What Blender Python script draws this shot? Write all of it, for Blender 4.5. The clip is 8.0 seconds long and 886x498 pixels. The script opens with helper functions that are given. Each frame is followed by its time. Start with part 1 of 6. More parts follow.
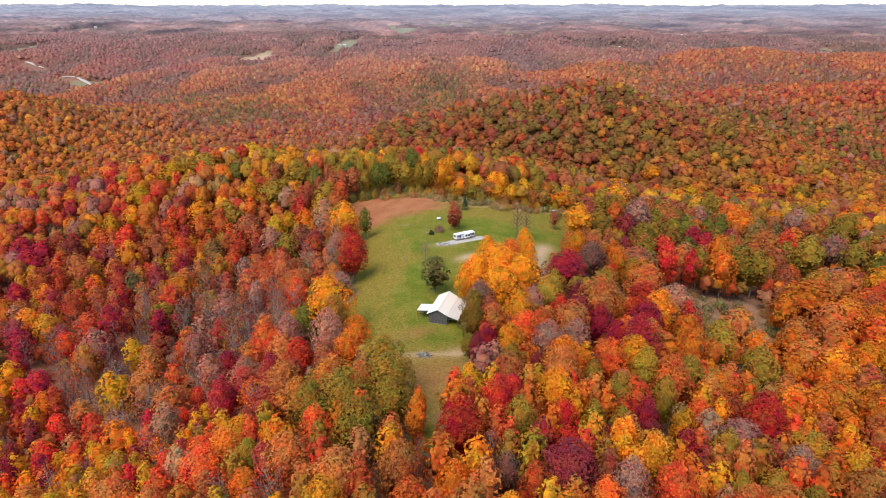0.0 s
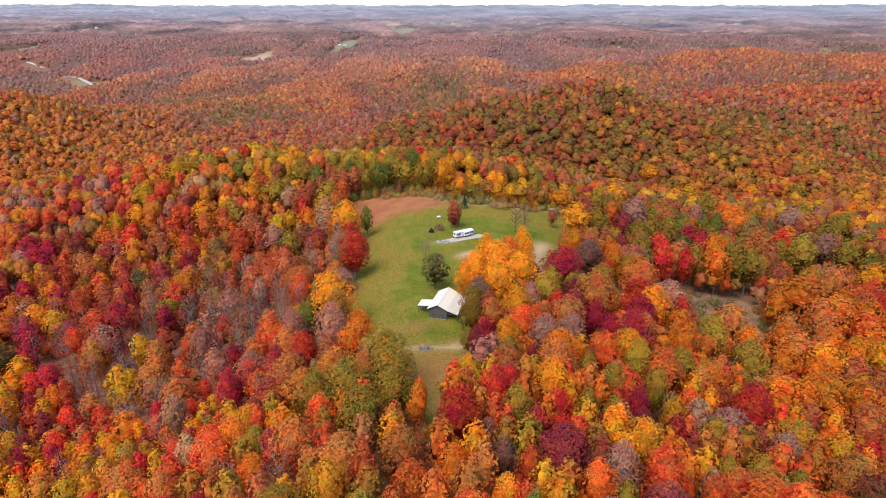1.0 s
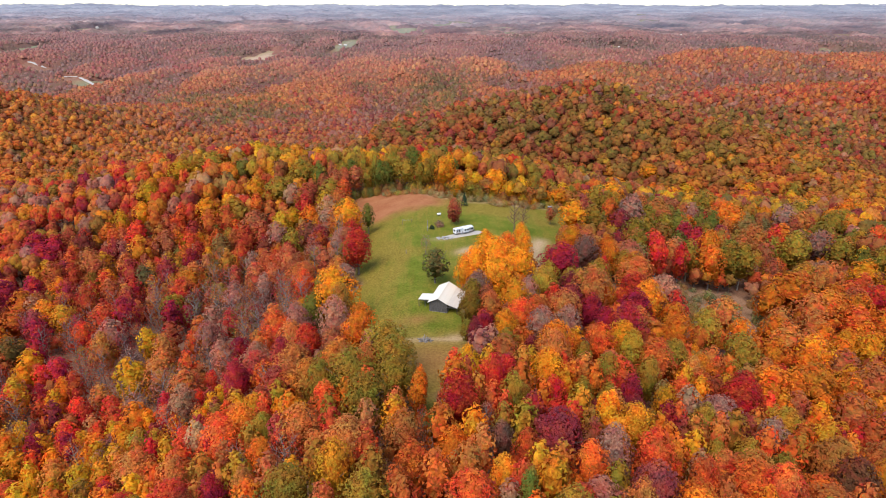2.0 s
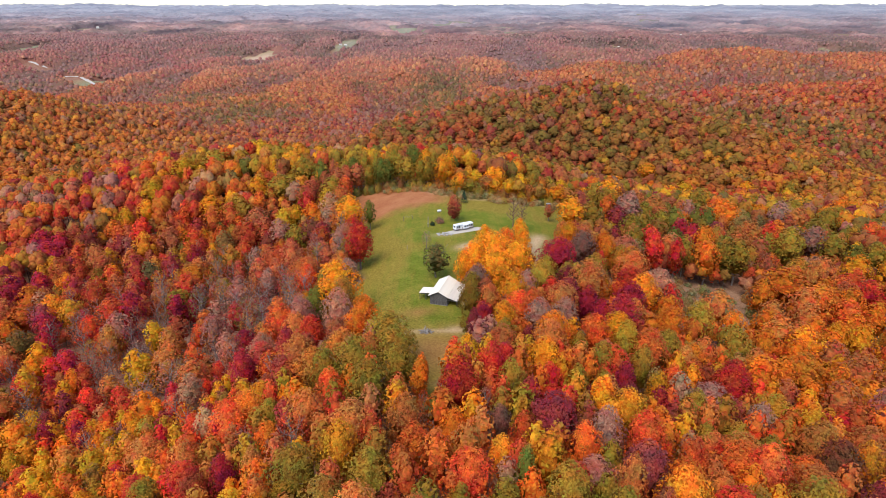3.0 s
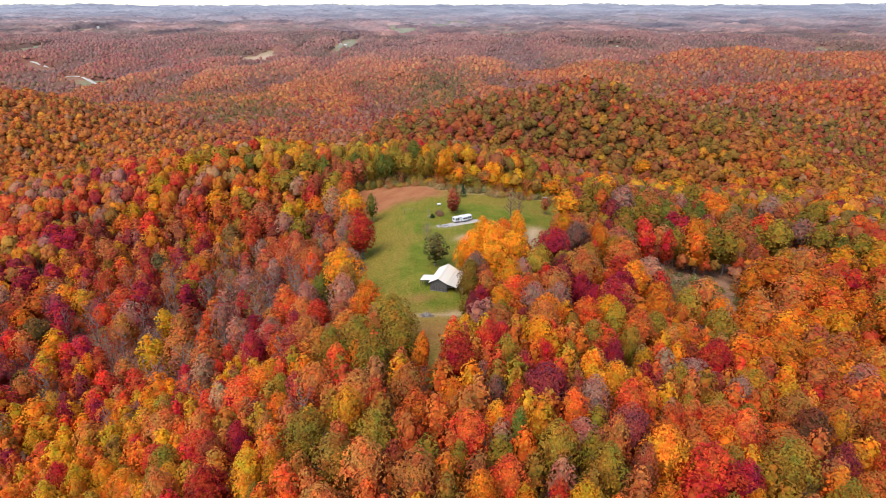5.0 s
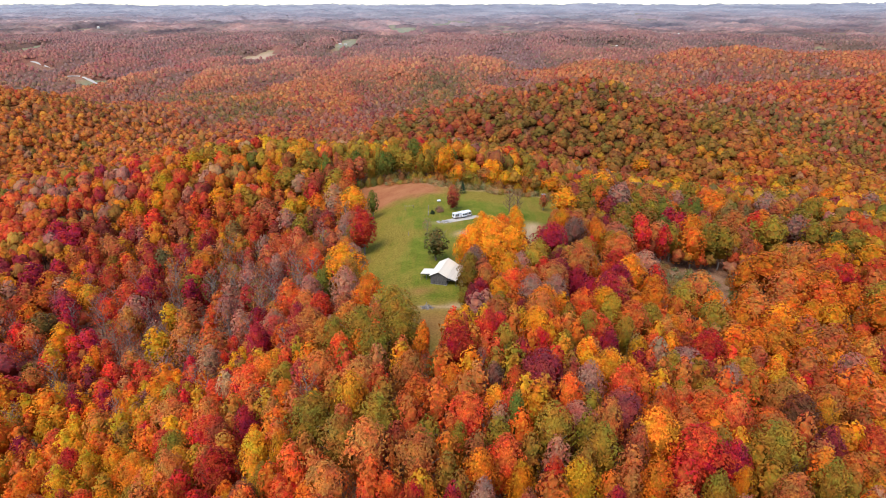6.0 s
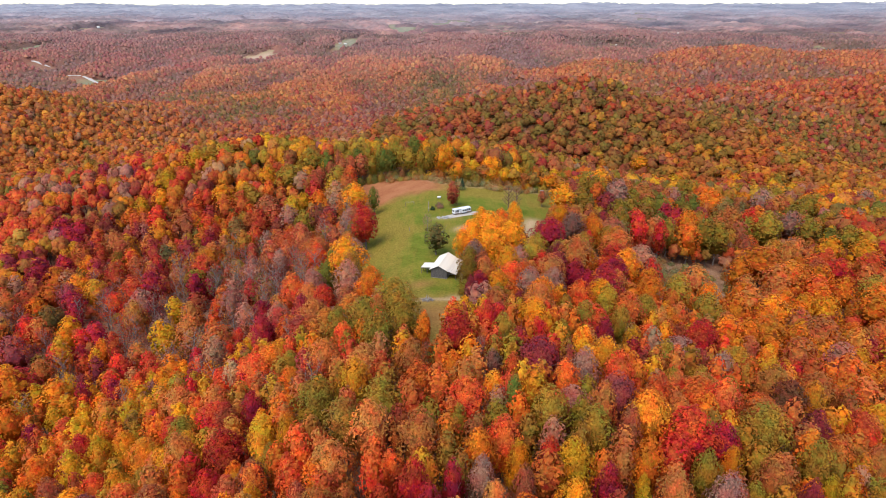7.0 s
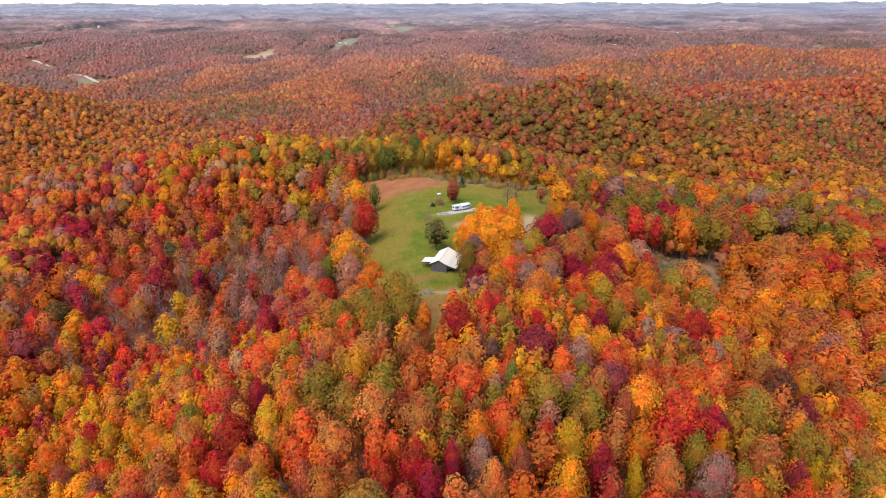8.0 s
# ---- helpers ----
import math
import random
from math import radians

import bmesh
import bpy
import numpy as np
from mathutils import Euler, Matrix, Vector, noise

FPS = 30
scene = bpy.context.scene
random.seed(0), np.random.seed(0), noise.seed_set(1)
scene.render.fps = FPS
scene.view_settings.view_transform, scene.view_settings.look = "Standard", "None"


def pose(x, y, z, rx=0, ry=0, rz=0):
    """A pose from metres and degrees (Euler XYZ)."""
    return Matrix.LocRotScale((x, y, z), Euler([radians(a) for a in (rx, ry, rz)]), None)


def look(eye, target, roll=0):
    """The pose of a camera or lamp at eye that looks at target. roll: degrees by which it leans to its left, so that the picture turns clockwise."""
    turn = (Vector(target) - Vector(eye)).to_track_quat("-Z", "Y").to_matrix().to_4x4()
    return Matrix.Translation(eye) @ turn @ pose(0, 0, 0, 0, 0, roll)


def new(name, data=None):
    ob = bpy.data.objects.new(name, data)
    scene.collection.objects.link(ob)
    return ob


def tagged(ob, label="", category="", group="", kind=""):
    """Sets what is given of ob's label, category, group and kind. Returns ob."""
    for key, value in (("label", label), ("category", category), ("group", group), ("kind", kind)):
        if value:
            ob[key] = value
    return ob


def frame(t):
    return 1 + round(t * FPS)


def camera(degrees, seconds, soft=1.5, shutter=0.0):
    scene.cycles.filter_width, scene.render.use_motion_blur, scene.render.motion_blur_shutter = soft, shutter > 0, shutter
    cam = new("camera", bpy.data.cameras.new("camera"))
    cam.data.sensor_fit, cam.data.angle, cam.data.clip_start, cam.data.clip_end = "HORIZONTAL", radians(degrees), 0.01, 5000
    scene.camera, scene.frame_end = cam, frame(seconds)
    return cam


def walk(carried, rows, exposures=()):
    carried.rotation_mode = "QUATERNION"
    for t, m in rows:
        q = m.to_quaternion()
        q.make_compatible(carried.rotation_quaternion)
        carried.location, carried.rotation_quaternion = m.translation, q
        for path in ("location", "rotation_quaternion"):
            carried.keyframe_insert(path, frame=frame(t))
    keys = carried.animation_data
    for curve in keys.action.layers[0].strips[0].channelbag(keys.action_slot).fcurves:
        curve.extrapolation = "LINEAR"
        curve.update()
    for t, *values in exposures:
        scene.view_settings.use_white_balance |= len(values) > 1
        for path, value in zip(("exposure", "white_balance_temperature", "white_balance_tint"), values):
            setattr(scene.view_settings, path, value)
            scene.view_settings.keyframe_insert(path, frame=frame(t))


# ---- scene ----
# ---- camera ----
cam = camera(72.0, 8.0, soft=1.0)
METRES, EYE, TILT, LEAN, TURN = 29.92, 86.0, -21.8, 0.0, 0.0
ROWS = [
    (0.0, 0.0000, 0.0000, 0.0000, 0.000, 0.000, 0.0),
    (0.5, 0.0012, -0.0805, -0.0153, 0.000, 0.000, 0.01),
    (1.0, 0.0014, -0.1611, -0.0337, 0.000, 0.015, 0.0),
    (1.5, 0.0020, -0.2412, -0.0555, 0.007, 0.000, -0.01),
    (3.0, -0.0022, -0.4781, -0.1369, 0.007, -0.022, 0.0),
    (3.5, -0.0030, -0.5545, -0.1676, 0.000, -0.022, 0.01),
    (4.0, -0.0013, -0.6290, -0.1985, -0.007, -0.030, 0.03),
    (4.5, -0.0022, -0.7030, -0.2274, -0.015, -0.030, 0.04),
    (6.0, -0.0040, -0.9192, -0.3201, -0.037, -0.052, 0.1),
    (6.5, -0.0061, -0.9915, -0.3508, -0.045, -0.082, 0.12),
    (7.0, -0.0073, -1.0634, -0.3811, -0.052, -0.097, 0.13),
    (7.5, -0.0085, -1.1341, -0.4106, -0.059, -0.104, 0.14),
    (8.0, -0.0096, -1.2031, -0.4394, -0.059, -0.126, 0.15),
]
walk(cam, [(t, pose(0, 0, EYE, TILT, LEAN, TURN) @ pose(METRES * x, METRES * y, METRES * z, 90 + pitch, roll, yaw)) for t, x, y, z, yaw, pitch, roll in ROWS])

# ---- light: a bright overcast afternoon ----
SUN_UP, SUN_ROUND = 58.0, 215.0      # degrees; clockwise from +y
world = bpy.data.worlds.new("sky")
scene.world = world
world.use_nodes = True
wn = world.node_tree
sky = wn.nodes.new("ShaderNodeTexSky")
sky.sky_type, sky.sun_disc = "NISHITA", False
sky.sun_elevation, sky.sun_rotation = radians(SUN_UP), radians(SUN_ROUND)
sky.air_density, sky.dust_density, sky.ozone_density = 1.0, 0.7, 1.0
wn.nodes["Background"].inputs["Strength"].default_value = 0.15
wn.links.new(sky.outputs["Color"], wn.nodes["Background"].inputs["Color"])
sun = new("sun", bpy.data.lights.new("sun", "SUN"))
sun.data.energy, sun.data.angle, sun.data.color = 1.5, radians(38), (1.0, 0.93, 0.82)
sa, se = radians(SUN_ROUND), radians(SUN_UP)
sun.matrix_world = look((0, 0, 300), Vector((0, 0, 300)) - Vector((math.sin(sa) * math.cos(se), math.cos(sa) * math.cos(se), math.sin(se))))
scene.view_settings.exposure = 1.15


# ---- materials ----
def material(name, rough=0.8, spec=0.2):
    m = bpy.data.materials.new(name)
    m.use_nodes = True
    b = m.node_tree.nodes["Principled BSDF"]
    b.inputs["Roughness"].default_value = rough
    b.inputs["Specular IOR Level"].default_value = spec
    return m, m.node_tree, b


def node(nt, kind, **values):
    n = nt.nodes.new(kind)
    for k, v in values.items():
        n.inputs[k.replace("_", " ")].default_value = v
    return n


def noise_tex(nt, scale, detail=3.0, rough=0.6, vec=None):
    n = node(nt, "ShaderNodeTexNoise", Scale=scale, Detail=detail, Roughness=rough)
    if vec:
        nt.links.new(vec, n.inputs["Vector"])
    return n.outputs["Fac"]


def ramp(nt, fac, stops):
    r = nt.nodes.new("ShaderNodeValToRGB")
    e = r.color_ramp.elements
    while len(e) < len(stops):
        e.new(0.5)
    for el, (p, c) in zip(e, stops):
        el.position, el.color = p, (*c, 1)
    nt.links.new(fac, r.inputs["Fac"])
    return r.outputs["Color"]


def mix(nt, fac, a, b, blend="MIX"):
    n = nt.nodes.new("ShaderNodeMix")
    n.data_type, n.blend_type = "RGBA", blend
    for sock, v in ((n.inputs["Factor"], fac), (n.inputs["A"], a), (n.inputs["B"], b)):
        if isinstance(v, bpy.types.NodeSocket):
            nt.links.new(v, sock)
        elif isinstance(v, tuple):
            sock.default_value = (*v, 1)
        else:
            sock.default_value = v
    return n.outputs["Result"]


def mathn(nt, op, a, b=0.0):
    n = nt.nodes.new("ShaderNodeMath")
    n.operation = op
    for sock, v in zip(n.inputs, (a, b)):
        if isinstance(v, bpy.types.NodeSocket):
            nt.links.new(v, sock)
        else:
            sock.default_value = v
    return n.outputs[0]


def bump(nt, b, height, strength=0.5, distance=0.1):
    n = node(nt, "ShaderNodeBump", Strength=strength, Distance=distance)
    nt.links.new(height, n.inputs["Height"])
    nt.links.new(n.outputs["Normal"], b.inputs["Normal"])


def world_pos(nt):
    return nt.nodes.new("ShaderNodeNewGeometry").outputs["Position"]


def plain(name, c1, c2, scale, rough=0.8, spec=0.2, metal=0.0, bumps=0.0, stretch=None):
    """Two tones broken up by coarse and fine noise."""
    m, nt, b = material(name, rough, spec)
    tc = nt.nodes.new("ShaderNodeTexCoord").outputs["Object"]
    if stretch:
        mp = node(nt, "ShaderNodeMapping", Scale=stretch)
        nt.links.new(tc, mp.inputs["Vector"])
        tc = mp.outputs["Vector"]
    f = mathn(nt, "ADD", mathn(nt, "MULTIPLY", noise_tex(nt, scale, 4, 0.65, tc), 0.6), mathn(nt, "MULTIPLY", noise_tex(nt, scale * 7, 2, 0.6, tc), 0.4))
    nt.links.new(ramp(nt, f, [(0.35, c1), (0.65, c2)]), b.inputs["Base Color"])
    b.inputs["Metallic"].default_value = metal
    if bumps:
        bump(nt, b, f, bumps, 0.03)
    return m


def foliage(name, attribute, holes=False, rough=1.0):
    """Leaves: the tree's own colour, uneven from clump to clump and over the crown; some light passes through."""
    m, nt, b = material(name, 0.75, 0.12)
    if attribute:
        a = nt.nodes.new("ShaderNodeAttribute")
        a.attribute_name = "tint"
        col = a.outputs["Color"]
    else:
        col = nt.nodes.new("ShaderNodeObjectInfo").outputs["Color"]
    geo = nt.nodes.new("ShaderNodeNewGeometry")
    isle = geo.outputs["Random Per Island"]
    hs = nt.nodes.new("ShaderNodeHueSaturation")
    big = noise_tex(nt, 0.33, 3, 0.55, geo.outputs["Position"])
    nt.links.new(mathn(nt, "ADD", 0.458, mathn(nt, "ADD", mathn(nt, "MULTIPLY", isle, 0.020), mathn(nt, "MULTIPLY", big, 0.066))), hs.inputs["Hue"])
    grain = noise_tex(nt, 2.6, 3, 0.7, geo.outputs["Position"])
    nt.links.new(mathn(nt, "ADD", 0.22 if holes else 0.24, mathn(nt, "ADD", mathn(nt, "ADD", mathn(nt, "MULTIPLY", isle, 0.34 if holes else 0.24), mathn(nt, "MULTIPLY", grain, 0.75)), mathn(nt, "MULTIPLY", big, 0.62))), hs.inputs["Value"])
    # each crown turns unevenly: greener boughs among ruddier ones
    turn = node(nt, "ShaderNodeMapRange", From_Min=0.36, From_Max=0.64)
    nt.links.new(noise_tex(nt, 0.42, 2, 0.5, geo.outputs["Position"]), turn.inputs[0])
    col = mix(nt, 1.0, col, mix(nt, turn.outputs[0], *(((0.86, 1.03, 1.0), (1.16, 0.97, 0.92)) if attribute else ((0.76, 1.06, 1.0), (1.30, 0.96, 0.88)))), "MULTIPLY")
    nt.links.new(col, hs.inputs["Color"])
    out = hs.outputs["Color"]
    if not holes:
        bump(nt, b, noise_tex(nt, 0.9, 3, 0.65, geo.outputs["Position"]), rough, 0.9)
    nt.links.new(out, b.inputs["Base Color"])
    tr = nt.nodes.new("ShaderNodeBsdfTranslucent")
    nt.links.new(out, tr.inputs["Color"])
    ms = node(nt, "ShaderNodeMixShader", Fac=0.3)
    nt.links.new(b.outputs[0], ms.inputs[1])
    nt.links.new(tr.outputs[0], ms.inputs[2])
    last = ms.outputs[0]
    if holes:       # the ragged outline of a clump of leaves
        tp = nt.nodes.new("ShaderNodeBsdfTransparent")
        cut = nt.nodes.new("ShaderNodeMixShader")
        obj = nt.nodes.new("ShaderNodeTexCoord").outputs["Object"]
        nt.links.new(mathn(nt, "GREATER_THAN", noise_tex(nt, 4.2, 2, 0.6, obj), 0.455), cut.inputs["Fac"])
        nt.links.new(tp.outputs[0], cut.inputs[1])
        nt.links.new(last, cut.inputs[2])
        last = cut.outputs[0]
    nt.links.new(last, nt.nodes["Material Output"].inputs["Surface"])
    return m


LEAF = foliage("autumn_leaves", False, True)
LEAF_DENSE = foliage("dense_autumn_leaves", False, rough=0.45)
WOODS = foliage("woodland_leaves", True)
BARK = plain("bark", (0.10, 0.08, 0.065), (0.24, 0.20, 0.17), 1.5, 0.9, 0.1, bumps=0.6, stretch=(3, 3, 0.5))
BRANCH = plain("bare_branches", (0.13, 0.075, 0.045), (0.22, 0.13, 0.08), 2.0, 0.9, 0.1)
TWIG = plain("bare_twigs", (0.14, 0.10, 0.085), (0.27, 0.21, 0.18), 2.0, 0.9, 0.1)


def part(name, bm, mat, parent=None, label="", smooth=False):
    me = bpy.data.meshes.new(name)
    bm.to_mesh(me)
    bm.free()
    if smooth:
        me.shade_smooth()
    me.materials.append(mat)
    ob = new(name, me)
    if parent:
        ob.parent = parent
    if label:
        ob["label"] = label
    return ob


def raw_mesh(name, verts, tris, mat, tint=None, normals=None):
    """A mesh of triangles from arrays; normals: the soft shading of leaves that face out of their crown."""
    me = bpy.data.meshes.new(name)
    n = len(tris)
    me.vertices.add(len(verts))
    me.vertices.foreach_set("co", np.ascontiguousarray(verts, dtype=np.float32).ravel())
    me.loops.add(3 * n)
    me.loops.foreach_set("vertex_index", np.ascontiguousarray(tris, dtype=np.int32).ravel())
    me.polygons.add(n)
    me.polygons.foreach_set("loop_start", np.arange(0, 3 * n, 3, dtype=np.int32))
    if tint is not None:
        a = me.attributes.new("tint", "FLOAT_COLOR", "POINT")
        a.data.foreach_set("color", np.ascontiguousarray(np.c_[tint, np.ones(len(tint))], dtype=np.float32).ravel())
    me.update(calc_edges=True)
    me.materials.append(mat)
    if normals is not None:
        me.shade_smooth()
        me.normals_split_custom_set_from_vertices(normals)
    return me


def unit(v):
    return v / (np.linalg.norm(v, axis=-1, keepdims=True) + 1e-9)


# ---- the lie of the land ----
def lattice(ix, iy, seed):
    h = (ix.astype(np.int64) * 374761393 + iy.astype(np.int64) * 668265263 + seed * 982451653) & 0xFFFFFFFF
    h = ((h ^ (h >> 13)) * 1274126177) & 0xFFFFFFFF
    return ((h ^ (h >> 16)) & 0xFFFF) / 65535.0


def soft_noise(x, y, size, seed=0):
    """Smooth noise from 0 to 1 over the plan, with lumps of that many metres."""
    x, y = np.asarray(x, float) / size, np.asarray(y, float) / size
    ix, iy = np.floor(x), np.floor(y)
    fx, fy = x - ix, y - iy
    fx, fy = fx * fx * (3 - 2 * fx), fy * fy * (3 - 2 * fy)
    a, b = lattice(ix, iy, seed), lattice(ix + 1, iy, seed)
    c, d = lattice(ix, iy + 1, seed), lattice(ix + 1, iy + 1, seed)
    return (a + (b - a) * fx) * (1 - fy) + (c + (d - c) * fx) * fy


def hill(x, y, cx, cy, along, across, turn, height):
    """A smooth ridge: its half-lengths along and across, and the degrees by which its long axis turns from +x to +y."""
    c, s = math.cos(radians(turn)), math.sin(radians(turn))
    u, v = ((x - cx) * c + (y - cy) * s) / along, (-(x - cx) * s + (y - cy) * c) / across
    return height * np.exp(-u * u - v * v)


def step(a, b, v):
    k = np.clip((v - a) / (b - a), 0, 1)
    return k * k * (3 - 2 * k)


def ridge(x, y, crest, width, base):
    """A ridge along a crest line of (x, y, height), falling off to base on both sides."""
    best, top = np.full(x.shape, 1e9), np.zeros(x.shape)
    for (x0, y0, z0), (x1, y1, z1) in zip(crest, crest[1:]):
        dx, dy = x1 - x0, y1 - y0
        t = np.clip(((x - x0) * dx + (y - y0) * dy) / (dx * dx + dy * dy), 0, 1)
        d = np.hypot(x - x0 - t * dx, y - y0 - t * dy)
        top = np.where(d < best, z0 + (z1 - z0) * t, top)
        best = np.minimum(best, d)
    return base + (top - base) * np.exp(-(best / width) ** 2)


def merged(layers, soft):
    """The highest of several surfaces, with smooth seams."""
    a = np.stack(layers) / soft
    m = a.max(0)
    return soft * (m + np.log(np.exp(a - m).sum(0)))


def ground(x, y):
    x, y = np.asarray(x, float), np.asarray(y, float)
    # the spur that carries the clearing
    spine = np.interp(y, [-400, -100, 0, 60, 110, 150, 280, 330, 380, 460, 620], [-30, 0, 7, 8, 4, 0, 0, -5, -18, -60, -110])
    left = -38 * (1 - np.exp(-(np.minimum(x + 6, 0) / 62) ** 2))
    right = -28 * (1 - np.exp(-(np.maximum(x - 6, 0) / 95) ** 2))
    spur = spine + left + right - 40 * step(170, 420, -x) - 30 * step(200, 480, x)
    gully = (soft_noise(x, y * 0.3, 105, 15) - 0.5) * step(900, 1150, y) * (1 - step(1700, 1950, y))
    # the far upland climbs to the horizon; a valley runs back into it
    upland = np.interp(y, [1400, 1700, 2000, 2500, 3000, 3600, 4200, 4800, 5000], [-150, -78, -60, -37, -16, 9, 37, 68, 78])
    upland = upland - 52 * np.exp(-((x - 150 - 0.12 * (y - 1500)) / 130) ** 2) * (1 - step(1750, 2250, y)) - 36 * step(560, 900, -x) * (1 - step(1750, 2000, y))
    far = step(1800, 2300, y)
    upland = upland + far * ((soft_noise(x, y, 520, 3) - 0.5) * 34 + (soft_noise(x * 0.7, y, 260, 4) - 0.5) * 26) * (1 - 0.72 * step(2900, 4500, y))
    parts = [spur,
             ridge(x, y, [(-20, 318, -4), (-125, 345, -6), (-200, 352, -20), (-330, 372, -42)], 135, -105),
             ridge(x, y, [(-110, 610, -66), (-69, 600, -46), (-14, 620, -33), (38, 640, -21), (98, 650, -12), (150, 660, -7), (189, 640, -11), (227, 612, -20), (250, 590, -30)], 165, -108),
             ridge(x, y, [(270, 700, -62), (330, 760, -52), (390, 810, -44), (490, 880, -36), (580, 880, -34), (620, 850, -24), (800, 800, -10), (1000, 760, -5)], 230, -108),
             ridge(x, y, [(-900, 620, -10), (-621, 700, -14), (-553, 780, -30), (-524, 800, -40), (-490, 850, -53), (-463, 950, -72), (-416, 1000, -88), (-355, 1000, -108)], 175, -112),
             ridge(x, y, [(-640, 1600, -92), (-590, 1610, -76), (-555, 1640, -68), (-459, 1690, -63), (-277, 1690, -60), (-119, 1600, -50), (22, 1550, -52), (90, 1450, -62), (140, 1350, -80)], 300, -116),
             ridge(x, y, [(160, 1190, -86), (200, 1200, -64), (247, 1230, -46), (335, 1250, -32), (477, 1300, -22), (649, 1340, -20), (777, 1290, -19), (898, 1300, -16), (1300, 1300, -4), (1800, 1400, 0)], 270, -114),
             ridge(x, y, [(-2200, 1800, -30), (-1312, 1880, -52), (-1090, 1940, -56)], 260, -118),
             upland,
             np.full(x.shape, -108.0)]
    z = merged(parts, 6.0) + gully * 26
    z = z + (soft_noise(x, y, 240, 14) - 0.5) * 14 * step(850, 1300, y) * (1 - step(2300, 2900, y))
    d = np.hypot(x, y - 150)
    return z + (soft_noise(x, y, 38, 5) - 0.5) * 4 * step(110, 260, d) + (soft_noise(x, y, 130, 6) - 0.5) * 14 * step(260, 650, d) + (soft_noise(x, y, 60, 8) - 0.5) * 7 * step(350, 650, d)


def field_edge(y):
    """The left and right borders of the clearing at y."""
    left = np.interp(y, [88, 108, 118, 131, 144, 160, 188, 215, 240, 275, 292], [-4.2, -4.8, -8, -13, -21, -29, -30, -31, -35, -46, -48])
    right = np.interp(y, [88, 108, 118, 131, 150, 165, 176, 186, 196, 205, 215, 246, 272, 292], [-1.5, -1, 4, 7, 6, 7, 10, 17, 28, 40, 47, 55, 62, 64])
    return left, right


def in_field(x, y, margin=0.0):
    l, r = field_edge(y)
    far = np.interp(x, [-48, -23, -6, 12, 30, 60], [291, 287, 277, 269, 268, 274])
    return (x > l - margin) & (x < r + margin) & (y > 88 - margin) & (y < far + margin)


# ---- ground ----
# open fields among the far woods: place, half sizes, how dry
FAR_FIELDS = [(-570, 1950, 82, 150, 1.2), (-1338, 1985, 51, 285, 0.1), (-249, 2539, 50, 230, 0), (-766, 3450, 146, 735, 0.1), (-610, 3322, 163, 735, 0.2), (-23, 2998, 117, 648, 0.2),
              (79, 3289, 129, 671, 0.2), (312, 2996, 126, 684, 0.3), (422, 3049, 59, 710, 0.9), (731, 3539, 100, 735, 0.2), (1128, 3817, 189, 735, 0.2), (1295, 2094, 33, 172, 0.4),
              (589, 2137, 28, 119, 0.3), (-1277, 2635, 38, 285, 0.3), (-338, 2230, 36, 232, 0.3), (-1353, 3596, 127, 727, 0.2), (-2360, 3654, 181, 735, 0.2), (-1539, 2770, 86, 426, 0.3),
              (1062, 2626, 49, 326, 0.3), (1725, 2703, 84, 324, 0.2), (-172, 3122, 132, 578, 0.2), (-1046, 3346, 103, 735, 0.2), (1633, 3185, 134, 421, 0.2), (-1736, 3872, 163, 735, 0.2),
              (-838, 1548, 77, 90, 0.2)]
LANE = [(-822, 1515), (-891, 1572), (-1002, 1664), (-1040, 1712), (-1090, 1746), (-1180, 1768), (-1300, 1790)]     # the far road


def far_fields(x, y):
    """How far a place lies in one of the far fields, and how dry it is: uneven patches with strips of trees across them."""
    inside, dry = np.zeros(x.shape), np.zeros(x.shape)
    wob = (soft_noise(x, y, 55, 31) - 0.5) * 1.0
    strip = step(0.5, 0.6, soft_noise(x * 0.5, y, 70, 32)) * (y > 2500)
    for ax, ay, rx, ry, tone in FAR_FIELDS:
        k = np.exp(-np.maximum(((x - ax) / (rx * (0.75 if ay > 2900 else 1))) ** 2 + ((y - ay) / (0.65 * ry)) ** 2 + wob, 0) ** 3) * (1 - strip)
        inside, dry = inside + k, dry + k * tone
    return inside, dry


